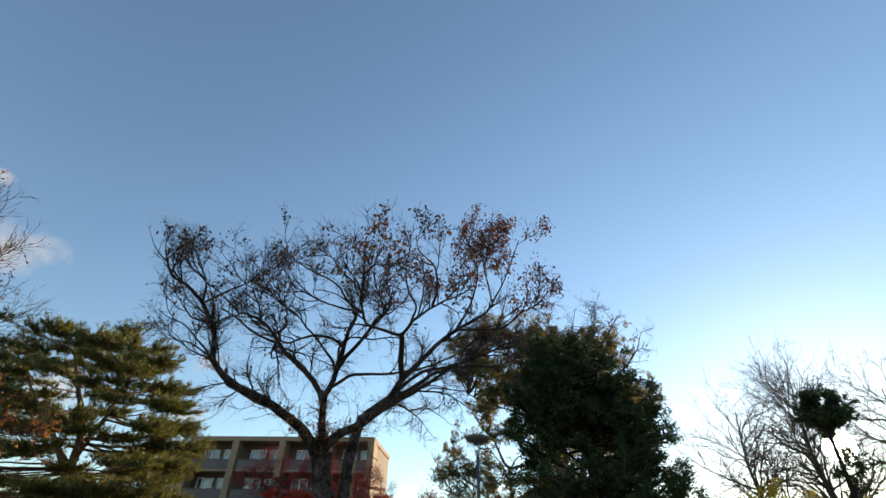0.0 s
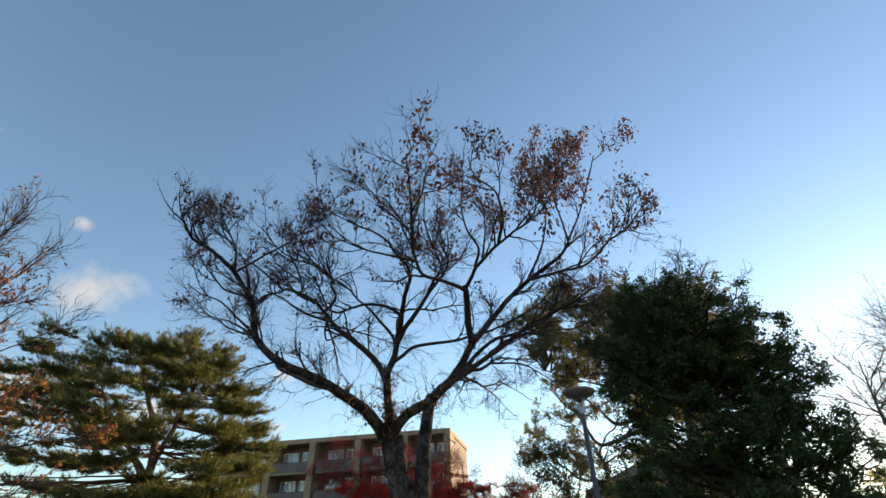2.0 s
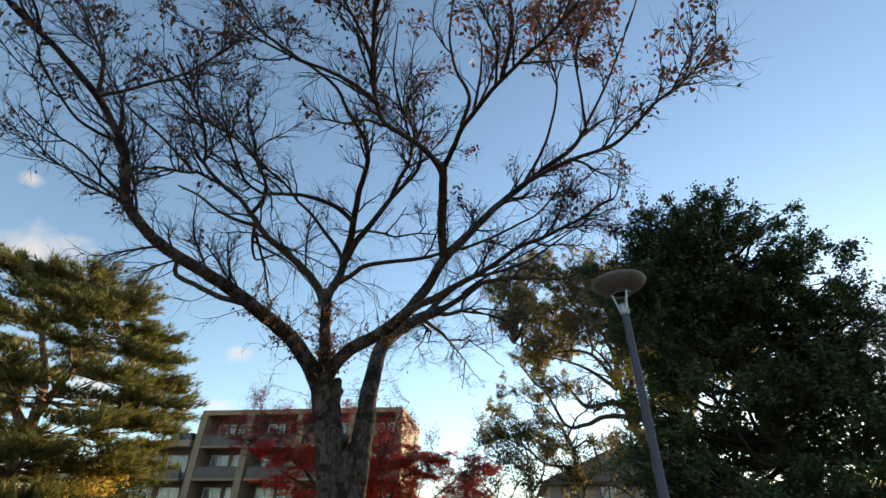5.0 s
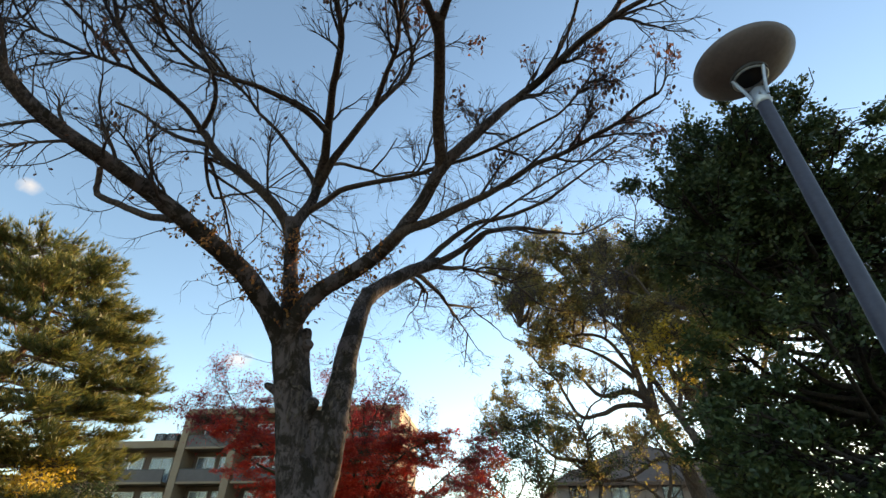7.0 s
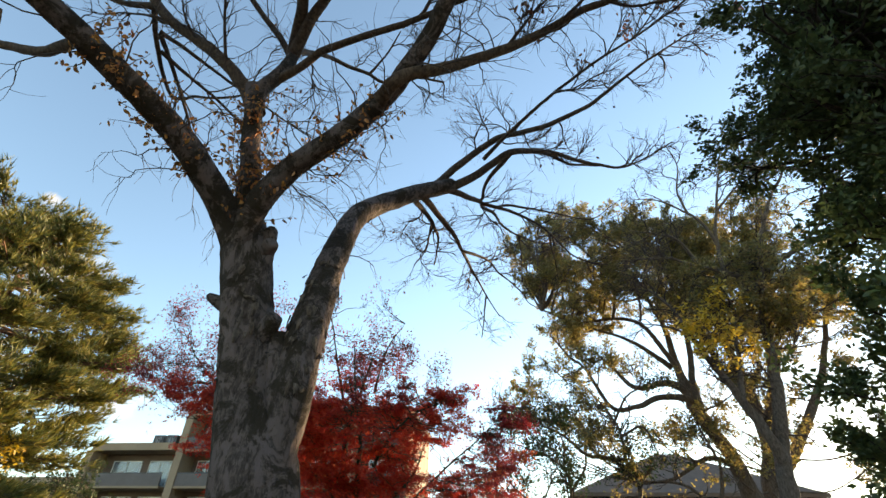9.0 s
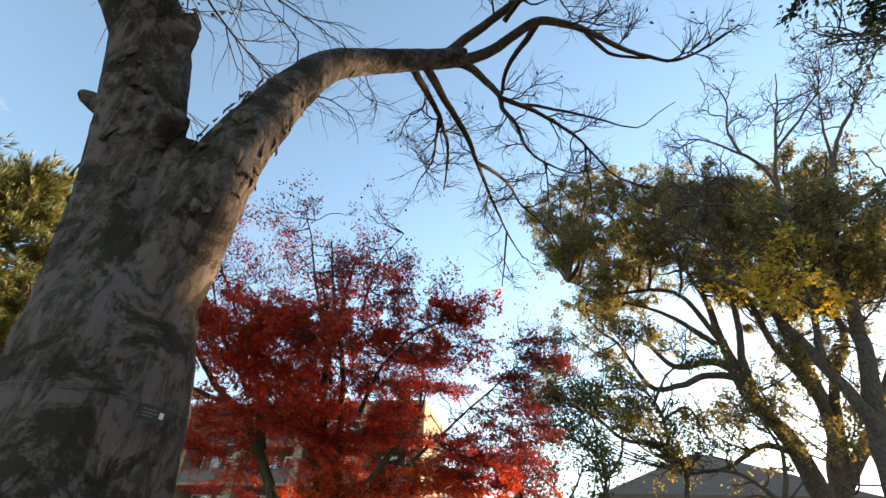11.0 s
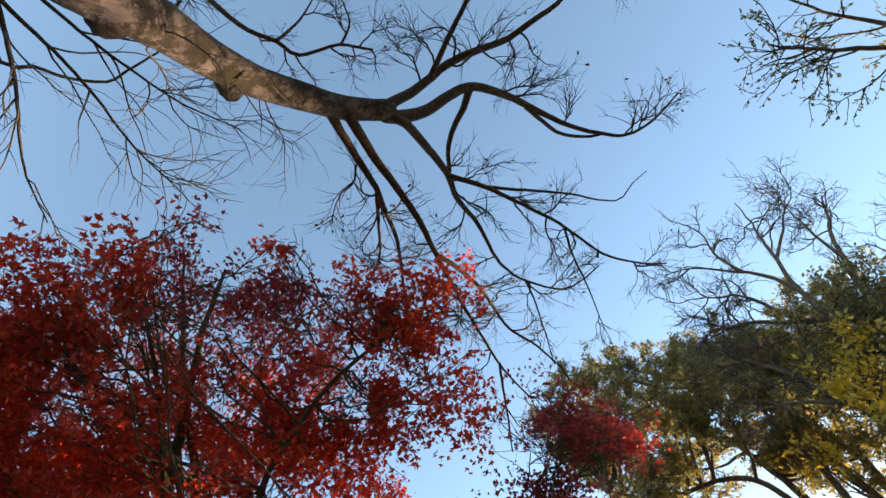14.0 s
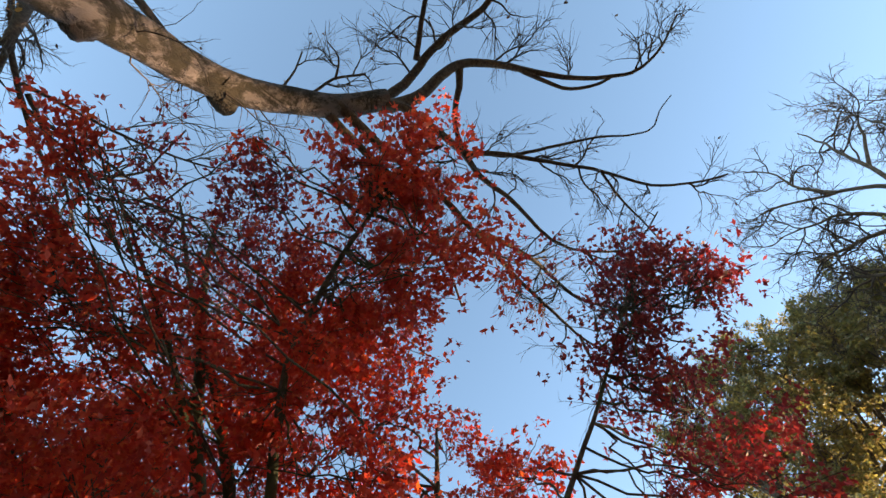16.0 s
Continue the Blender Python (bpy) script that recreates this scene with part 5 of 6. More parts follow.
    # low slender trees in front of the house
    for base, stems in (
        ((3.4, 34.0, -0.05), [([(3.4, 34.0, -0.08), (3.34, 34.0, 3.75), (3.5, 34.0, 4.92), (3.15, 34.0, 5.7), (3.15, 34.0, 6.53), (2.69, 34.0, 7.61), (1.96, 34.0, 8.6), (1.29, 34.0, 9.0)], 0.15, 0.02),
                              ([(3.15, 34.0, 5.69), (1.9, 33.8, 5.83), (0.99, 33.6, 6.51), (-0.18, 33.5, 7.05), (-1.0, 33.4, 7.3)], 0.09, 0.015), ([(3.17, 34.0, 6.5), (4.03, 33.9, 6.88), (4.35, 33.8, 5.87), (4.65, 33.7, 5.56)], 0.06, 0.015),
                              ([(3.0, 34.0, 6.9), (3.6, 33.8, 7.9), (4.2, 33.7, 8.3), (4.5, 33.6, 9.4)], 0.06, 0.012)]),
        ((1.1, 34.0, -0.05), [([(1.1, 34.0, -0.08), (1.11, 34.0, 3.66), (1.12, 34.0, 4.85), (0.87, 34.0, 5.48), (0.09, 34.0, 5.97), (-0.9, 33.8, 6.3)], 0.11, 0.02), ([(1.1, 34.0, 4.6), (1.7, 33.9, 5.4), (1.9, 33.8, 6.6), (1.4, 33.7, 7.6)], 0.06, 0.012),
                              ([(0.9, 34.0, 5.4), (1.0, 33.9, 6.4), (0.5, 33.8, 7.4), (0.3, 33.7, 8.4)], 0.05, 0.012)]),
        ((0.1, 34.2, -0.05), [([(0.1, 34.2, -0.08), (-0.12, 34.1, 3.61), (-0.38, 34.0, 4.34), (-1.0, 34.0, 4.95), (-1.4, 33.9, 5.8)], 0.09, 0.02), ([(-0.2, 34.1, 3.9), (0.4, 34.0, 4.8), (0.5, 33.9, 5.8)], 0.05, 0.012)]),
        ((6.2, 34.2, -0.05), [([(6.2, 34.2, -0.08), (6.0, 34.2, 3.4), (5.81, 34.0, 4.13), (4.93, 34.0, 4.95), (3.63, 34.0, 5.07), (2.6, 33.8, 5.5)], 0.14, 0.02), ([(5.9, 34.1, 3.9), (6.4, 34.0, 5.4), (6.0, 33.9, 6.9), (6.3, 33.8, 8.2)], 0.08, 0.015)]),
    ):
        t2 = thing("slender_tree", base, "slender crooked tree with sparse dark green leaf clumps", "tree", "slender trees before the house")
        b, l = Soup(), Soup()
        limbs, rad = [], []
        for pts, r0, r1 in stems:
            p, r = limb(pts, r0, r1, rng, 0.04, 0.2)
            so = Soup()
            bark_tube(so, p, r, 9, rng, 0.06, 3)
            part("limb", so, DARK_BARK, t2)
            a, c = resample(p, r, 24)
            limbs.append(a)
            rad.append(c)
        limbs, rad = np.array(limbs), np.array(rad)
        p1, r1 = sprout(limbs, rad, 12 * len(stems), 1.9, rng, 10, 0.45, 1.0, (35, 75), 0.26, 0.08, 0.5, 0.035, 0.006)
        tubes(b, p1, r1, 5)
        p2, r2 = sprout(p1, r1, 70 * len(stems), 0.9, rng, 7, 0.15, 1.0, (30, 70), 0.24, 0.06, 0.5, 0.014, 0.005)
        tubes(b, p2, r2, 4)
        q, t = along(p2, 1500 * len(stems), rng, 0.2, 1.0)
        ok = np.array([noise.noise(Vector(v) * 0.7) for v in q]) > 0.10
        leaves(l, q[ok] + rng.standard_normal((ok.sum(), 3)) * 0.12, t[ok], 0.12, DIAMOND, rng, 0.8, 0.2, 0.1)
        part("branch_mass", b, DARK_BARK, t2, "", "stuff")
        part("foliage", l, OAK_LEAF if base[0] > 5 else EVERGREEN_LEAF, t2, "", "stuff")


right_trees()


def bare_tree(at, joints, r0, rng, label, name="bare_tree", n1=26, n2=200, n3=1100, l1=3.0, leaf=0, spread=(20, 50), lift=0.25, mat=None, group=""):
    tree = thing(name, at, label, "tree", group)
    p, r = limb(joints, r0, r0 * 0.15, rng, 0.04, 0.25)
    so, b = Soup(), Soup()
    bark_tube(so, p, r, 12, rng, 0.06, 3, 0.2)
    part("trunk", so, DARK_BARK, tree)
    a, c = resample(p, r, 24)
    p1, r1 = sprout(a[None], c[None], n1, l1, rng, 12, 0.3, 1.0, spread, 0.12, lift, 0.6, 0.08, 0.008)
    tubes(b, p1, r1, 6)
    p2, r2 = sprout(p1, r1, n2, l1 * 0.5, rng, 9, 0.15, 1.0, (22, 55), 0.15, lift * 0.7, 0.6, 0.025, 0.005)
    tubes(b, p2, r2, 4)
    p3, r3 = sprout(p2, r2, n3, l1 * 0.25, rng, 6, 0.1, 1.0, (22, 60), 0.2, lift * 0.5, 0.6, 0.009, 0.0035)
    tubes(b, p3, r3, 3)
    part("branch_mass", b, mat or BARE_TWIG, tree, "", "stuff")
    if leaf:
        l = Soup()
        q, t = along(p3, leaf, rng, 0.3, 1.0)
        ok = np.array([noise.noise(Vector(v) * 0.6) for v in q]) > 0.1
        leaves(l, q[ok], t[ok], 0.1, DIAMOND, rng, 0.7, 0.0, 0.5)
        part("withered_foliage", l, DEAD_LEAF, tree, "few withered leaves", "stuff")


# bare crown in front of the oaks: crooked limbs that end in a fine net of twigs
def net_tree():
    rng = np.random.default_rng(41)
    tree = thing("bare_tree", (5.75, 28.6, -0.05), "tall half-bare tree with crooked dark limbs and netted twigs", "tree")
    limbs, rad = [], []
    for pts, r0, r1 in (([(5.75, 28.6, -0.08), (5.8, 28.6, 2.5), (5.9, 28.6, 4.3), (6.46, 28.6, 6.5), (7.05, 28.6, 9.05), (7.3, 28.5, 10.2), (7.6, 28.2, 11.4), (8.4, 27.9, 12.9), (9.2, 27.7, 14.2)], 0.31, 0.02),
                        ([(5.95, 28.6, 4.6), (5.41, 28.5, 6.23), (4.79, 28.4, 7.6), (4.43, 28.3, 8.3), (4.1, 28.2, 8.9), (3.4, 28.1, 9.6)], 0.16, 0.025),
                        ([(5.4, 28.5, 6.16), (5.74, 28.4, 7.87), (5.9, 28.3, 8.7), (5.7, 28.2, 9.6)], 0.09, 0.025),
                        ([(7.15, 28.6, 9.6), (6.19, 28.4, 10.0), (5.31, 28.3, 10.29), (4.46, 28.2, 10.6), (3.5, 28.1, 10.5)], 0.11, 0.02),
                        ([(6.1, 28.4, 10.0), (6.05, 28.2, 10.9), (6.2, 27.8, 12.0), (6.6, 27.4, 13.4), (6.9, 27.3, 14.6)], 0.08, 0.012),
                        ([(6.05, 28.2, 10.8), (5.8, 28.0, 11.5), (5.35, 27.9, 12.1), (4.6, 27.8, 12.5), (3.7, 27.7, 12.6)], 0.06, 0.012),
                        ([(5.4, 27.9, 12.0), (5.2, 27.7, 12.9), (5.4, 27.5, 13.8), (5.2, 27.4, 14.6)], 0.045, 0.012),
                        ([(6.2, 27.8, 12.0), (7.0, 27.4, 12.9), (7.8, 27.4, 13.9), (8.0, 27.3, 15.0)], 0.045, 0.012),
                        ([(5.4, 28.3, 10.25), (4.9, 28.0, 11.0), (4.3, 27.8, 11.2), (3.5, 27.7, 11.3)], 0.055, 0.012),
                        ([(7.6, 28.2, 11.3), (7.6, 27.7, 12.8), (7.9, 27.5, 14.0)], 0.05, 0.012),
                        ([(7.3, 28.5, 10.1), (8.6, 28.2, 11.0), (9.8, 28.0, 12.2), (10.4, 27.8, 13.4)], 0.10, 0.015),
                        ([(4.6, 28.4, 7.95), (3.9, 28.4, 8.3), (3.2, 28.4, 8.4)], 0.05, 0.012)):
        lp, lr = limb(pts, r0, r1, rng, 0.05, 0.2)
        so = Soup()
        bark_tube(so, lp, lr, 12 if r0 > 0.1 else 8, rng, 0.06, 3)
        part("limb", so, DARK_BARK, tree)
        x, y = resample(lp, lr, 30)
        limbs.append(x)
        rad.append(y)
    limbs, rad = np.array(limbs), np.array(rad)
    b = Soup()
    p1, r1 = sprout(limbs, rad, 130, 1.6, rng, 11, 0.35, 1.0, (35, 80), 0.3, 0.06, 0.6, 0.02, 0.005)
    tubes(b, p1, r1, 5)
    p2, r2 = sprout(p1, r1, 900, 0.75, rng, 7, 0.15, 1.0, (30, 75), 0.3, 0.06, 0.6, 0.008, 0.003)
    tubes(b, p2, r2, 4)
    p3, r3 = sprout(p2, r2, 3000, 0.4, rng, 5, 0.1, 1.0, (30, 75), 0.28, 0.06, 0.6, 0.0045, 0.002)
    tubes(b, p3, r3, 3)
    l, y = Soup(), Soup()
    stems = limbs[:5].reshape(-1, 3)
    lobe_crown(b, l, stems, lobes_in(rng, 34, (6.9, 28.9, 9.3), (2.9, 1.3, 1.8), (0.85, 0.85, 0.5)), rng, 7, 5, 620, 0.10, DIAMOND, 0.2, 0.15, 0.03)
    lobe_crown(b, y, stems, lobes_in(rng, 7, (5.2, 28.2, 8.0), (1.2, 0.5, 0.9), (0.5, 0.5, 0.35)), rng, 6, 5, 200, 0.13, DIAMOND, 0.2, 0.15, 0.02)
    part("twig_mass", b, TWIG, tree, "fine bare twigs", "stuff")
    part("crown", l, OAK_LEAF, tree, "thin olive-brown leaves on the lower boughs", "stuff")
    part("yellow_foliage", y, YELLOW_LEAF, tree, "bright yellow leaf sprays", "stuff")


net_tree()


# a half-bare tree beside the evergreen, its sprays hanging over the path
def spray_tree():
    rng = np.random.default_rng(47)
    tree = thing("oak_tree", (7.6, 23.4, -0.05), "half-bare broadleaved tree with sparse olive sprays", "tree", "trees behind the maple")
    limbs, rad = [], []
    for pts, r0, r1 in (([(7.6, 23.4, -0.08), (7.6, 23.3, 4.0), (7.3, 23.1, 7.0), (6.8, 22.8, 8.4), (6.4, 22.6, 9.2)], 0.2, 0.03),
                        ([(7.2, 23.0, 7.8), (6.0, 22.7, 8.6), (4.8, 22.4, 8.8), (3.7, 22.0, 8.5)], 0.07, 0.012), ([(7.0, 22.9, 8.8), (5.8, 22.2, 9.6), (4.6, 21.5, 9.6)], 0.06, 0.012)):
        lp, lr = limb(pts, r0, r1, rng, 0.04, 0.2)
        so = Soup()
        bark_tube(so, lp, lr, 10, rng, 0.06, 3)
        part("limb", so, DARK_BARK, tree)
        x, y = resample(lp, lr, 24)
        limbs.append(x)
        rad.append(y)
    limbs, rad = np.array(limbs), np.array(rad)
    b, l = Soup(), Soup()
    p1, r1 = sprout(limbs, rad, 44, 1.3, rng, 9, 0.35, 1.0, (30, 65), 0.18, 0.05, 0.6, 0.016, 0.004)
    tubes(b, p1, r1, 4)
    p2, r2 = sprout(p1, r1, 260, 0.6, rng, 6, 0.15, 1.0, (25, 60), 0.2, 0.0, 0.6, 0.006, 0.003)
    tubes(b, p2, r2, 3)
    q, t = along(p2, 1500, rng, 0.2, 1.0)
    leaves(l, q, t, 0.075, DIAMOND, rng, 0.7, 0.1, 0.2)
    part("branch_mass", b, DARK_BARK, tree, "", "stuff")
    part("crown", l, OAK_LEAF, tree, "sparse olive leaves", "stuff")


spray_tree()
# left of the path
def spreading_tree():
    rng = np.random.default_rng(43)
    tree = thing("spreading_tree", (-16.4, 14.0, -0.05), "wide-spreading bare tree with withered brown leaves on its low boughs", "tree")
    p, r = limb([(-16.4, 14.0, -0.08), (-16.6, 14.0, 3.0), (-17.0, 14.0, 6.2), (-17.1, 14.0, 7.4)], 0.34, 0.2, rng, 0.04, 0.25)
    so = Soup()
    bark_tube(so, p, r, 14, rng, 0.06, 4, 0.2)
    part("trunk", so, DARK_BARK, tree)
    limbs, rad = [], []
    for k in range(30):
        el = radians(-16 + 88 * (k / 29) ** 1.1)
        a = rng.uniform(-0.9, 0.9) if k % 5 else rng.uniform(2.2, 4.0)
        d = np.array([np.cos(a) * np.cos(el), np.sin(a) * np.cos(el), np.sin(el)])
        ln = rng.uniform(4.5, 5.6) - 0.4 * np.sin(el)
        o = p[int((0.6 + 0.4 * k / 29) * (len(p) - 1))]
        pts = [o, o + d * ln * 0.35 + (0, 0, -0.1), o + d * ln * 0.7 + (0, 0, 0.15), o + d * ln + (0, 0, 0.5)]
        lp, lr = limb(pts, rng.uniform(0.05, 0.09), 0.010, rng, 0.06, 0.25)
        ls = Soup()
        bark_tube(ls, lp, lr, 8, rng, 0.06, 3)
        part("limb", ls, DARK_BARK, tree)
        x, y = resample(lp, lr, 24)
        limbs.append(x)
        rad.append(y)
    limbs, rad = np.array(limbs), np.array(rad)
    b = Soup()
    p1, r1 = sprout(limbs, rad, 320, 1.5, rng, 9, 0.12, 1.0, (18, 45), 0.11, 0.10, 0.6, 0.02, 0.005)
    tubes(b, p1, r1, 5)
    p2, r2 = sprout(p1, r1, 1500, 0.85, rng, 7, 0.1, 1.0, (20, 50), 0.13, 0.10, 0.6, 0.009, 0.0035)
    tubes(b, p2, r2, 4)
    p3, r3 = sprout(p2, r2, 4200, 0.5, rng, 5, 0.1, 1.0, (20, 55), 0.16, 0.12, 0.6, 0.006, 0.003)
    tubes(b, p3, r3, 3)
    part("branch_mass", b, TWIG, tree, "", "stuff")
    q, t = along(p3, 20000, rng, 0.3, 1.0)
    n = np.array([noise.noise(Vector(v) * 0.55) for v in q])
    ok = n + 0.055 * (8.5 - q[:, 2]) + 0.06 * rng.standard_normal(len(q)) > 0.16
    lv = Soup()
    leaves(lv, q[ok], t[ok], 0.11, DIAMOND, rng, 0.7, 0.0, 0.5)
    part("withered_foliage", lv, RUSSET_LEAF, tree, "withered russet leaves", "stuff")


spreading_tree()
# by the sun
for k, (x, y, h, s) in enumerate(((18.9, 37.0, 14.5, 0.2), (24.0, 38.5, 16.5, 0.24), (28.6, 36.5, 16.3, 0.22), (26.6, 43.0, 17.5, 0.22))):
    g = np.random.default_rng(50 + k)
    bare_tree((x, y, -0.05), [(x + 0.8, y, -0.08), (x + 0.3, y, h * 0.3), (x - 0.4, y, h * 0.55), (x - 0.2, y, h * 0.8)], s, g, "bare winter tree, thin and pale against the low sun", n1=34, n2=260, n3=1300, l1=h * 0.36, lift=0.07, spread=(35, 75), group="bare trees towards the sun")
rng_ = np.random.default_rng(61)
evergreen((22.7, 34.7, -0.05), lobes_in(rng_, 34, (22.6, 34.7, 10.9), (1.3, 1.3, 1.4), (0.7, 0.7, 0.45)) + lobes_in(rng_, 12, (22.9, 34.7, 7.0), (0.9, 0.9, 2.2), (0.7, 0.7, 0.45)), (22.6, 34.7, 11.6), rng_, "clipped rounded evergreen standing before the low sun", 0.15, 420)


def pine():
    rng = np.random.default_rng(71)
    tree = thing("pine_tree", (-17.8, 26.4, -0.05), "tall broad pine with layered boughs of olive-green needles", "tree")
    tp = []
    for pts, r0, r1 in (([(-15.6, 23.5, -0.08), (-15.6, 23.5, 4.0), (-15.9, 23.5, 7.0), (-17.4, 23.6, 9.4), (-18.5, 23.6, 11.9)], 0.36, 0.04),
                        ([(-15.7, 23.5, 6.0), (-14.8, 23.3, 7.6), (-14.3, 23.2, 9.2), (-14.0, 23.1, 10.4)], 0.17, 0.03),
                        ([(-15.8, 23.5, 5.4), (-18.0, 23.9, 7.4), (-20.2, 24.2, 9.4), (-21.4, 24.3, 11.3)], 0.18, 0.03)):
        p, r = limb(np.array(pts) * 1.14 - (0.042, 0.42, 0.224), r0, r1, rng, 0.04, 0.25)
        so = Soup()
        bark_tube(so, p, r, 14, rng, 0.06, 4, 0.2)
        part("trunk" if r0 > 0.3 else "limb", so, PINE_BARK, tree)
        tp.append(p)
    tp = np.vstack(tp)
    b, nd = Soup(), Soup()
    pads = []
    while len(pads) < 325:
        x, y = rng.uniform(-22.6, -10.6), rng.uniform(19.6, 27.2)
        level = rng.integers(0, 11)
        z = 1.2 + 1.05 * level + rng.uniform(-0.22, 0.22)
        round_ = 1 - ((y - 23.4) / 4.6) ** 2
        top = np.interp(x, [-23.0, -21.5, -19.8, -18.5, -16.0, -13.8, -12.0, -10.9], [9.8, 11.6, 11.5, 12.3, 11.9, 11.5, 9.3, 7.2]) - 1.6 * (1 - round_)
        if x + 0.26 > -(y - 12.07) * np.interp(z, [4.0, 6.0, 7.1, 9.0, 11.5], [0.86, 0.90, 0.85, 0.98, 1.12]):
            continue
        if z < top and rng.uniform() < round_ + 0.3 and (z > top - 2.5 or abs(x + 16.5) > 2.5 or rng.uniform() < 0.5):
            pads.append((x, y, z))
    for c in pads:
        c = np.array(c) * 1.14 - (0.042, 0.42, 0.224)
        low = tp[(tp[:, 2] < c[2] + 0.1)]
        j = low[np.argmin(np.linalg.norm((low - c) * (1, 1, 1.6), axis=1))]
        pts = [j, j * 0.6 + c * 0.4 + (0, 0, -0.15), j * 0.2 + c * 0.8 + (0, 0, -0.1), c]
        lp, lr = limb(pts, 0.05, 0.014, rng, 0.05, 0.25)
        tubes(b, resample(lp, lr, 16)[0][None], resample(lp, lr, 16)[1][None], 5)
        out = c - j
        out[2] = 0
        out = out / (np.linalg.norm(out) + 1e-6)
        n = 13
        ang = np.arctan2(out[1], out[0]) + rng.normal(0, 1.1, n)
        ln = rng.uniform(0.5, 1.35, n)
        e = c + np.stack([np.cos(ang) * ln, np.sin(ang) * ln, rng.uniform(-0.12, 0.32, n)], -1)
        st = c - out * rng.uniform(0.0, 0.9, (n, 1))
        u = np.linspace(0, 1, 6)[None, :, None]
        bp = st[:, None] * (1 - u) + e[:, None] * u + np.array((0, 0, -0.12)) * np.sin(u * np.pi)
        br = np.linspace(0.012, 0.005, 6)[None].repeat(n, 0)
        tubes(b, bp, br, 3)
        q, t = along(bp, 200, rng, 0.25, 1.0)
        q = q + rng.standard_normal(q.shape) * np.array((0.09, 0.09, 0.05))
        t = np.repeat(t, 6, 0)
        t[:, 2] += 0.4
        leaves(nd, np.repeat(q, 6, 0), t, 0.29, NEEDLE, rng, 0.5, 0.0, -0.1)
    part("bough_mass", b, PINE_BARK, tree, "", "stuff")
    part("needle_mass", nd, PINE_NEEDLE, tree, "olive-green needle tufts", "stuff")


NEEDLE = (np.array([(0, 0.055, 0), (0, -0.055, 0), (1, 0, 0)]), np.array([(0, 1, 2)]))
pine()


def shrub(at, half, mat, rng, label, name, n=16, leaf=420, size=0.1):
    tree = thing(name, at, label, "shrub")
    a = np.asarray(at, float)
    tp = np.linspace(a, a + (0, 0, half[2]), 6)
    so, b, l = Soup(), Soup(), Soup()
    p, r = limb([a, a + (0.05, 0, half[2] * 0.6), a + (0, 0.1, half[2] * 1.2)], 0.09, 0.03, rng, 0.03, 0.2)
    bark_tube(so, p, r, 8, rng, 0.06, 3)
    part("stem", so, DARK_BARK, tree)
    lobe_crown(b, l, p, lobes_in(rng, n, a + (0, 0, half[2]), half, (0.7, 0.7, 0.5)), rng, 8, 6, leaf, size, DIAMOND, 0.2, 0.1, 0.03)
    part("branch_mass", b, DARK_BARK, tree, "", "stuff")
    part("crown", l, mat, tree, "", "stuff")


shrub((-13.5, 24.75, 0.0), (2.2, 1.6, 2.5), YELLOW_LEAF, np.random.default_rng(81), "golden yellow autumn tree under the pine", "ginkgo_tree", 20)
shrub((-18.5, 33.12, 0.0), (2.6, 2.0, 2.9), EVERGREEN_LEAF, np.random.default_rng(82), "dark green shrub beside the apartment house", "evergreen_shrub", 24)
shrub((16.3, 31.5, -0.05), (2.4, 2.0, 3.5), YELLOW_LEAF, np.random.default_rng(83), "yellow-leaved small tree glowing against the sun", "yellow_tree", 24, 300, 0.14)
shrub((20.4, 33.0, -0.05), (2.6, 2.2, 3.6), YELLOW_LEAF, np.random.default_rng(84), "yellow-leaved small tree glowing against the sun", "yellow_tree", 20, 300, 0.14)
shrub((-20.62, 16.88, 0.0), (3.0, 2.4, 2.3), EVERGREEN_LEAF, np.random.default_rng(85), "dark evergreen shrub under the bare tree", "evergreen_shrub", 20)


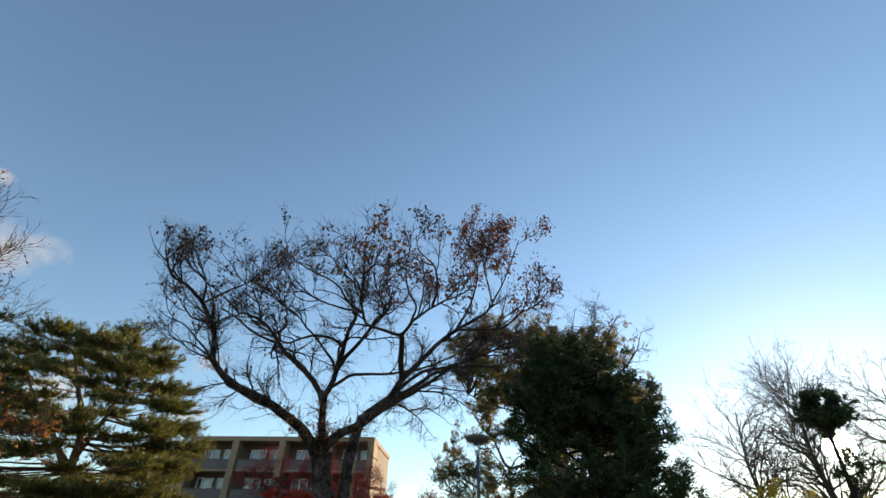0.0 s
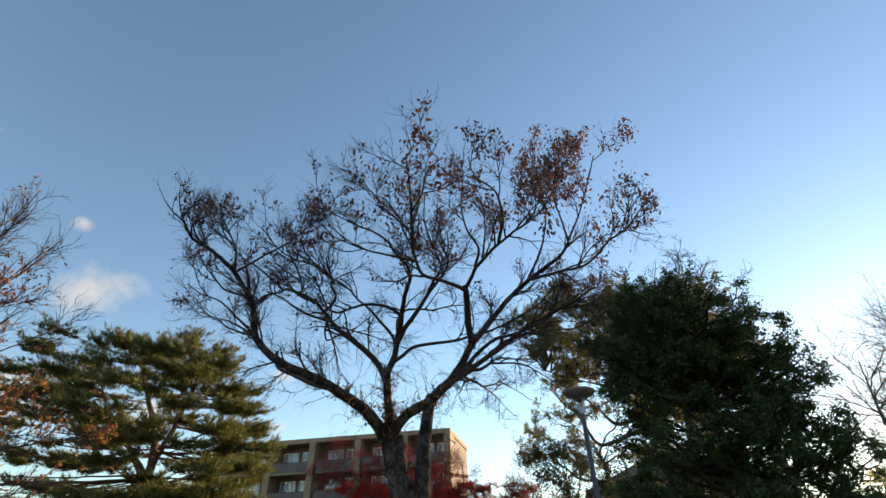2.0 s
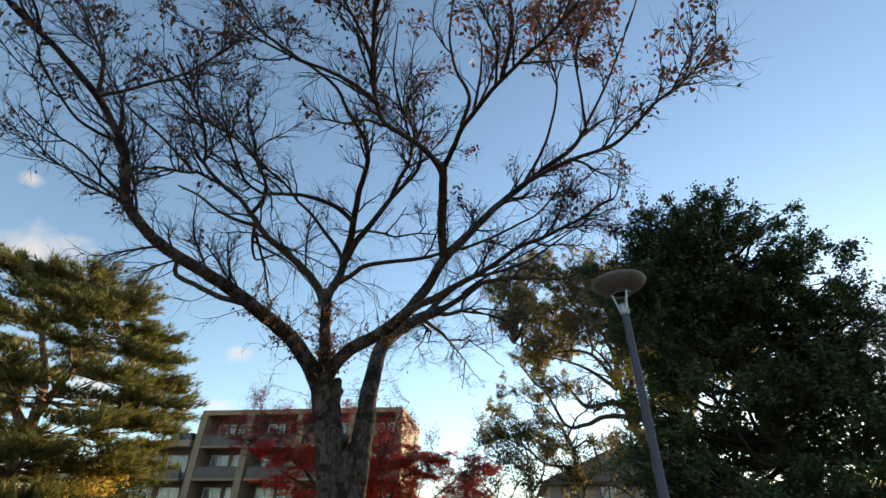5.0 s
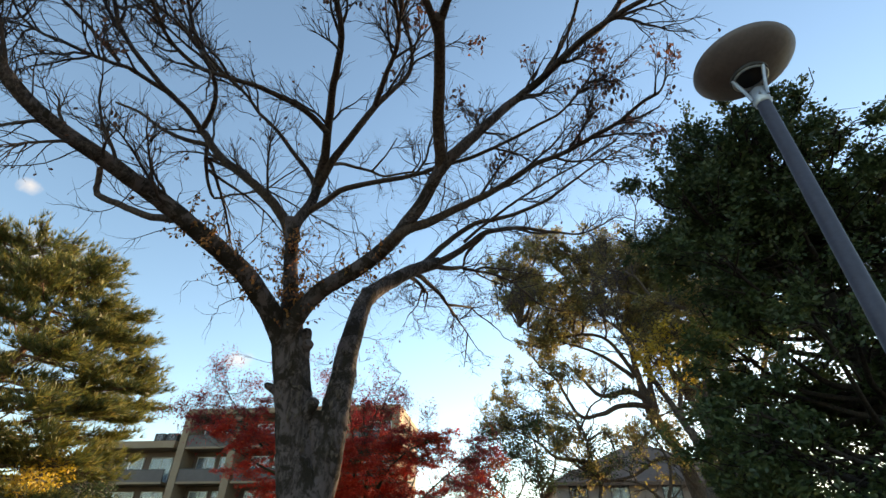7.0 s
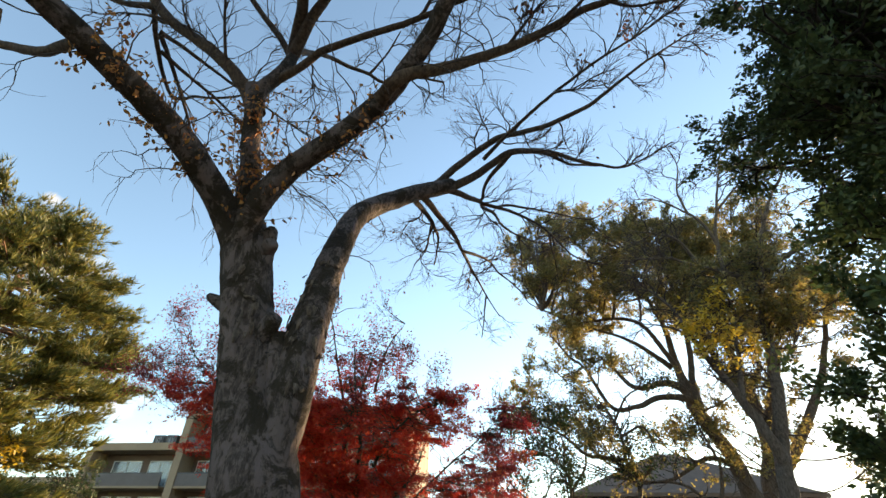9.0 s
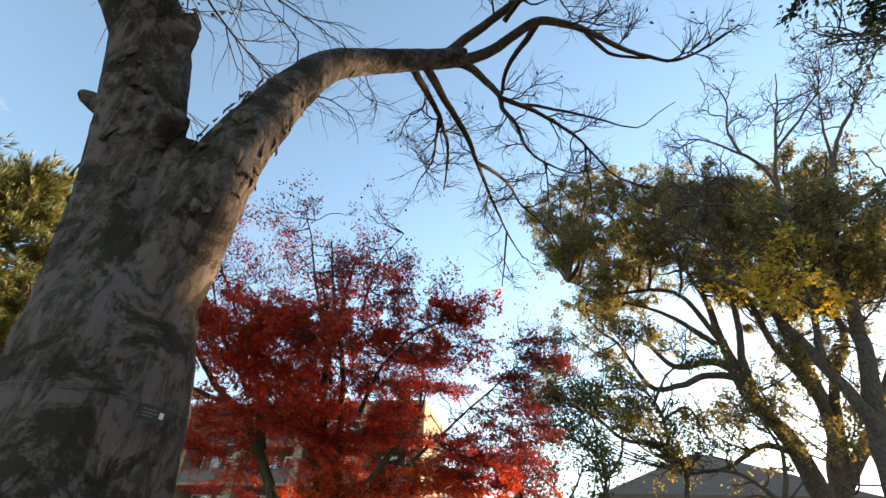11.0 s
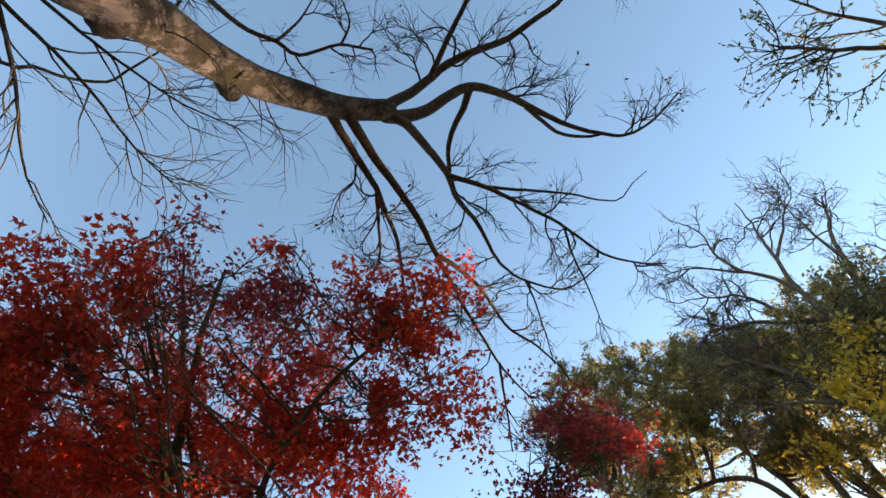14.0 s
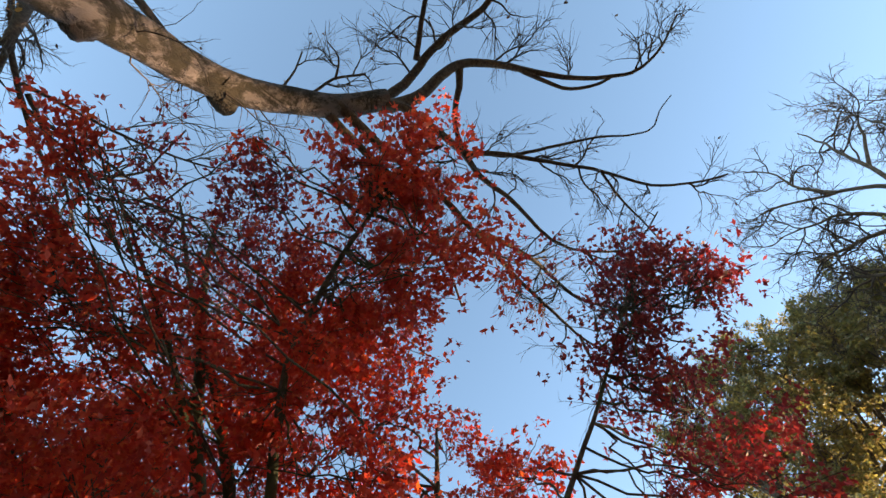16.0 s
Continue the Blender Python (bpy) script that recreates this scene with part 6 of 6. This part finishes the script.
# ---------------------------------------------------------------- street lamps
def street_lamp(at, tall, label, detail=True):
    x, y, z = at
    lamp = thing("street_lamp", at, label, "street lamp", "park lamps")
    lathe("pole", [(0.075, 0.0), (0.075, 0.25), (0.047, 0.30), (0.036, tall - 0.34), (0.034, tall - 0.26)], at, POLE_PAINT, lamp, 20, "blue-grey painted steel pole")
    lathe("collar", [(0.037, tall - 0.32), (0.045, tall - 0.31), (0.045, tall - 0.21), (0.035, tall - 0.20)], at, STEEL, lamp, 20, "pale steel collar")
    lathe("shade", [(0.093, tall - 0.065), (0.112, tall - 0.058), (0.158, tall - 0.042), (0.223, tall - 0.012), (0.26, tall + 0.022), (0.276, tall + 0.046), (0.272, tall + 0.058), (0.233, tall + 0.078), (0.14, tall + 0.105), (0, tall + 0.12)], at, SHADE_PAINT, lamp, 56, "shallow dish-shaped grey shade")
    if detail:
        lathe("rim", [(0.101, tall - 0.064), (0.103, tall - 0.088), (0.092, tall - 0.09), (0.086, tall - 0.045), (0.0, tall - 0.04)], at, BLACK, lamp, 40, "black lamp mouth")
        lathe("ring", [(0.093, tall - 0.078), (0.096, tall - 0.094), (0.083, tall - 0.096), (0.081, tall - 0.078)], at, STEEL, lamp, 40)
        for k in range(3):
            a = k * 2.094 + 0.9
            d = np.array([math.cos(a), math.sin(a), 0])
            so = Soup()
            pp = np.array([(x, y, z + tall - 0.28) + d * 0.045, (x, y, z + tall - 0.22) + d * 0.056, (x, y, z + tall - 0.085) + d * 0.094])
            tubes(so, spline(pp, 0.03)[None], np.full((1, len(spline(pp, 0.03))), 0.010), 8)
            part("strut", so, STEEL, lamp)
        for k in range(3):
            a = k * 2.094
            so = Soup()
            c = np.array([x + 0.052 * math.cos(a), y + 0.052 * math.sin(a), z + tall - 0.27])
            tubes(so, np.array([[c, c + 0.008 * np.array([math.cos(a), math.sin(a), 0])]]), np.array([[0.009, 0.007]]), 8)
            part("bolt", so, STEEL, lamp)
    return lamp


LAMP = (1.33, 14.07, 0.06)
lamp = street_lamp(LAMP, 4.66, "park lamp with a dish shade on a blue-grey pole")
# number label on the pole: blank bars
for z0, z1, w, mat in ((2.0, 2.15, 0.046, LABEL_WHITE),):
    so = Soup()
    a = np.linspace(-0.75, 0.75, 9) - 2.0
    rr = 0.0432
    v = np.concatenate([np.stack([LAMP[0] + rr * np.cos(a), LAMP[1] + rr * np.sin(a), np.full(9, z)], -1) for z in (z0, z1)])
    i = np.arange(8)
    so.add(v, np.stack([i, i + 1, i + 10, i + 9], -1))
    lab = part("label", so, mat, lamp, "small white label with a worn number")
    for zb in (2.055, 2.095):
        so = Soup()
        a2 = np.linspace(-0.5, 0.5, 7) - 2.0
        v = np.concatenate([np.stack([LAMP[0] + 0.0440 * np.cos(a2), LAMP[1] + 0.0440 * np.sin(a2), np.full(7, z)], -1) for z in (zb, zb + 0.022)])
        i = np.arange(6)
        so.add(v, np.stack([i, i + 1, i + 8, i + 7], -1))
        part("text_bar", so, BLACK, lab)
street_lamp((2.6, 58.0, -0.05), 6.6, "distant park lamp with a dish shade", False)


# ---------------------------------------------------------------- apartment house
def apartment_house():
    X0, X1, Y, TOP, ST = -26.6, -8.4, 50.2, 12.75, 2.55
    house = thing("apartment_house", (-16.0, Y + 5, -0.05), "tan apartment house with recessed balconies and grey parapets", "building")
    D = 9.0
    box_part("roof_slab", X0, X1, Y, Y + D, TOP - 0.42, TOP, CONCRETE, house, 0.02)
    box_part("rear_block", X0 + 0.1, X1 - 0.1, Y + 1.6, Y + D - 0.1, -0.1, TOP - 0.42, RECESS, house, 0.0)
    bays = [X0, X0 + 4.7, X0 + 9.3, X0 + 13.9, X1]
    for x in bays:
        w = 0.62
        a = min(max(x - w / 2, X0), X1 - w)
        box_part("pillar", a, a + w, Y - 0.06, Y + 1.7, -0.1, TOP - 0.42, CONCRETE, house, 0.015)
    floors = [TOP - 0.42 - ST * k for k in range(1, 5)]
    for z in floors:
        for xa, xb in zip(bays[:-1], bays[1:]):
            balcony(house, xa + 0.55, xb - 0.2, Y, z, ST)
    # lower wing
    W0, WT = -34.0, 10.3
    wing = thing("apartment_wing", ((W0 + X0) / 2, Y + 5, -0.05), "lower wing of the tan apartment house with a flat roof", "building")
    box_part("roof_slab", W0, X0 - 0.4, Y + 0.02, Y + D, WT - 0.55, WT, CONCRETE, wing, 0.02)
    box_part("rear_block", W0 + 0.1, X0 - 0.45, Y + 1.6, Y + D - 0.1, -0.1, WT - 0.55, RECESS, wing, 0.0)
    wb = [W0, X0 - 0.3]
    for x in wb[:-1]:
        box_part("pillar", x - 0.3, x + 0.3, Y - 0.06, Y + 1.7, -0.1, WT - 0.55, CONCRETE, wing, 0.015)
    for z in [TOP - 0.42 - ST * k for k in range(2, 5)]:
        for xa, xb in zip(wb[:-1], wb[1:]):
            balcony(wing, xa + 0.35, xb - 0.35, Y, z, ST)
    low = thing("low_wing", (W0 - 4.0, Y + 5, -0.05), "low end wing of the tan apartment house", "building")
    box_part("roof_slab", W0 - 8.0, W0 - 0.35, Y + 0.3, Y + D, 7.35, 7.9, CONCRETE, low, 0.02)
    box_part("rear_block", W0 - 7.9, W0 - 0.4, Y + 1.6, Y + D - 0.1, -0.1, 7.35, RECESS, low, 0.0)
    for z in (4.9, 2.35):
        balcony(low, W0 - 7.6, W0 - 0.7, Y + 0.2, z, ST)
    for k, x in enumerate((-29.0, -27.9)):
        ac = thing("rooftop_unit", (x, Y + 1.0, WT), "black rooftop air-conditioning unit on the flat roof", "air conditioner", "rooftop units")
        box_part("case", x - 0.45, x + 0.45, Y + 0.7, Y + 1.3, WT + 0.06, WT + 0.72, DARK_METAL, ac, 0.02)
        for j in (-0.3, 0.3):
            box_part("foot", x + j - 0.06, x + j + 0.06, Y + 0.75, Y + 1.25, WT, WT + 0.06, STEEL, ac, 0.0)
        lathe_y("fan_guard", x, Y + 0.69, WT + 0.39, 0.24, STEEL, ac)


def lathe_y(name, x, y, z, r, mat, parent):
    so = Soup()
    for rr in (r, r * 0.7, r * 0.4):
        a = np.linspace(0, 2 * np.pi, 25)
        c = np.stack([x + rr * np.cos(a), np.full(25, y), z + rr * np.sin(a)], -1)
        tubes(so, c[None], np.full((1, 25), 0.012), 4)
    return part(name, so, mat, parent)


def balcony(house, xa, xb, y, z, storey):
    """One recessed balcony: slab, solid parapet with a rail, back wall with sliding windows and curtains."""
    box_part("balcony_slab", xa - 0.1, xb + 0.1, y - 0.02, y + 1.62, z - 0.16, z, CONCRETE, house, 0.01)
    box_part("parapet", xa, xb, y + 0.04, y + 0.16, z, z + 0.86, GREY_PANEL, house, 0.008, "grey balcony parapet")
    box_part("rail", xa, xb, y + 0.05, y + 0.15, z + 0.86, z + 0.93, DARK_METAL, house, 0.008)
    w = xb - xa
    for k, (u0, u1) in enumerate(((0.12, 0.52), (0.62, 0.92))):
        a, b = xa + w * u0, xa + w * u1
        yb = y + 1.6
        fr = bmesh.new()
        z0, z1 = z + 0.12, z + storey - 0.52
        for q in ((a, a + 0.07, z0, z1), (b - 0.07, b, z0, z1), (a, b, z0, z0 + 0.07), (a, b, z1 - 0.07, z1), ((a + b) / 2 - 0.035, (a + b) / 2 + 0.035, z0, z1)):
            box(fr, q[0], q[1], yb - 0.10, yb - 0.02, q[2], q[3])
        win = part("window", fr, WHITE_FRAME, house, "white sliding window")
        for h0, h1 in ((a + 0.07, (a + b) / 2 - 0.035), ((a + b) / 2 + 0.035, b - 0.07)):
            g = box_part("pane", h0, h1, yb - 0.065, yb - 0.055, z0 + 0.07, z1 - 0.07, GLASS, win, 0.0)
            g.visible_shadow = False
            cu = Soup()
            xs = np.linspace(h0, h1, 40)
            wave = 0.006 * np.sin(xs * 60)
            v = np.concatenate([np.stack([xs, yb - 0.03 + wave, np.full(40, z0 + 0.07)], -1), np.stack([xs, yb - 0.03 + wave, np.full(40, z1 - 0.07)], -1)])
            i = np.arange(39)
            cu.add(v, np.stack([i, i + 1, i + 41, i + 40], -1))
            part("curtain", cu, CURTAIN, win, "pale drawn curtain")


apartment_house()


# ---------------------------------------------------------------- house behind the oaks
def hip_house():
    x0, x1, y0, y1, e, t = 2.9, 19.5, 53.0, 64.0, 7.3, 10.9
    h = thing("dwelling_house", ((x0 + x1) / 2, (y0 + y1) / 2, -0.05), "two-storey house with brown walls and a hipped slate roof", "building")
    box_part("wall", x0 + 0.6, x1 - 0.6, y0 + 0.6, y1 - 0.6, -0.1, e, HOUSE_WALL, h, 0.02)
    mx, my = (x0 + x1) / 2, (y0 + y1) / 2
    v = [(x0, y0, e), (x1, y0, e), (x1, y1, e), (x0, y1, e), (mx - 0.8, my, t), (mx + 0.8, my, t)]
    v += [(a, b, c - 0.18) for a, b, c in v]
    me = bpy.data.meshes.new("roof")
    me.from_pydata(v, [], [(0, 1, 5, 4), (2, 3, 4, 5), (6, 10, 11, 7), (8, 11, 10, 9), (0, 6, 7, 1), (1, 7, 8, 2), (2, 8, 9, 3), (3, 9, 6, 0), (1, 2, 5), (3, 0, 4), (7, 11, 8), (9, 10, 6)])
    me.materials.append(ROOF)
    part("roof", me, ROOF, h)
    box_part("fascia", x0 - 0.02, x1 + 0.02, y0 - 0.05, y0 + 0.05, e - 0.24, e + 0.02, RECESS, h, 0.01)
    for x in (x0 + 1.5, x0 + 4.6, x0 + 8.4, x0 + 12.2, x0 + 15.4):
        fr = bmesh.new()
        for q in ((x, x + 0.06, 5.9, 7.3), (x + 1.34, x + 1.4, 5.9, 7.3), (x, x + 1.4, 5.9, 5.96), (x, x + 1.4, 7.24, 7.3), (x + 0.67, x + 0.73, 5.9, 7.3)):
            box(fr, q[0], q[1], y0 + 0.52, y0 + 0.62, q[2], q[3])
        w = part("window", fr, DARK_METAL, h)
        box_part("pane", x + 0.06, x + 1.34, y0 + 0.56, y0 + 0.585, 5.96, 7.24, GLASS, w, 0.0)


hip_house()


# ---------------------------------------------------------------- clouds far behind
def cloud_mat():
    m, nt, bs = node_mat("cloud")
    nt.nodes.remove(bs)
    tc = nt.nodes.new("ShaderNodeTexCoord")
    v = tc.outputs["UV"]
    mp = nt.nodes.new("ShaderNodeMapping")
    nt.links.new(v, mp.inputs[0])
    mp.inputs["Location"].default_value = (-0.5, -0.5, 0)
    ln = nt.nodes.new("ShaderNodeVectorMath")
    ln.operation = "LENGTH"
    nt.links.new(mp.outputs[0], ln.inputs[0])
    ob = nt.nodes.new("ShaderNodeTexCoord")
    n = noise_tex(nt, 0.011, 8, 0.62, ob.outputs["Object"], 0.3)
    ad = nt.nodes.new("ShaderNodeMath")
    ad.operation = "MULTIPLY_ADD"
    ad.inputs[1].default_value = -0.85
    nt.links.new(ln.outputs["Value"], ad.inputs[0])
    nt.links.new(n, ad.inputs[2])
    a = ramp(nt, [(0.20, (0, 0, 0)), (0.60, (0.85,) * 3)], ad.outputs[0])
    em, tr, mx = (nt.nodes.new(k) for k in ("ShaderNodeEmission", "ShaderNodeBsdfTransparent", "ShaderNodeMixShader"))
    em.inputs[0].default_value = (1.0, 0.93, 0.88, 1)
    em.inputs[1].default_value = CLOUD_GLOW
    nt.links.new(a, mx.inputs[0])
    nt.links.new(tr.outputs[0], mx.inputs[1])
    nt.links.new(em.outputs[0], mx.inputs[2])
    nt.links.new(mx.outputs[0], nt.nodes["Material Output"].inputs[0])
    return m


CLOUD_GLOW = 0.42
CLOUD = cloud_mat()
CLOUDS = [(-52.2, 23.9, 7.5, 5.0), (-68.2, 33.9, 4.5, 2.4), (-55.1, 29.4, 2.2, 1.5), (-30.8, 18.4, 3.8, 2.0), (-31.5, 12.8, 4.5, 1.8), (-58.0, 13.0, 16.0, 8.0), (-43.0, 13.8, 6.0, 4.0)]
for az_, el_, w_, h_ in CLOUDS:
    R = 900.0
    a_, e_ = radians(az_), radians(el_)
    c_ = Vector((math.sin(a_) * math.cos(e_), math.cos(a_) * math.cos(e_), math.sin(e_))) * R
    hw, hh = R * math.tan(radians(w_ / 2)) * 1.5, R * math.tan(radians(h_ / 2)) * 1.5
    me = bpy.data.meshes.new("cloud")
    me.from_pydata([(-hw, -hh, 0), (hw, -hh, 0), (hw, hh, 0), (-hw, hh, 0)], [], [(0, 1, 2, 3)])
    uv = me.uv_layers.new(name="UVMap")
    for lp, co in zip(uv.data, ((0, 0), (1, 0), (1, 1), (0, 1))):
        lp.uv = co
    me.materials.append(CLOUD)
    ob = new("backdrop_cloud", me)
    ob.matrix_world = look(c_, (0, 0, 2))
    ob.visible_shadow = False
    tagged(ob, "soft white cloud low in the blue sky", "cloud", "clouds", "structure")
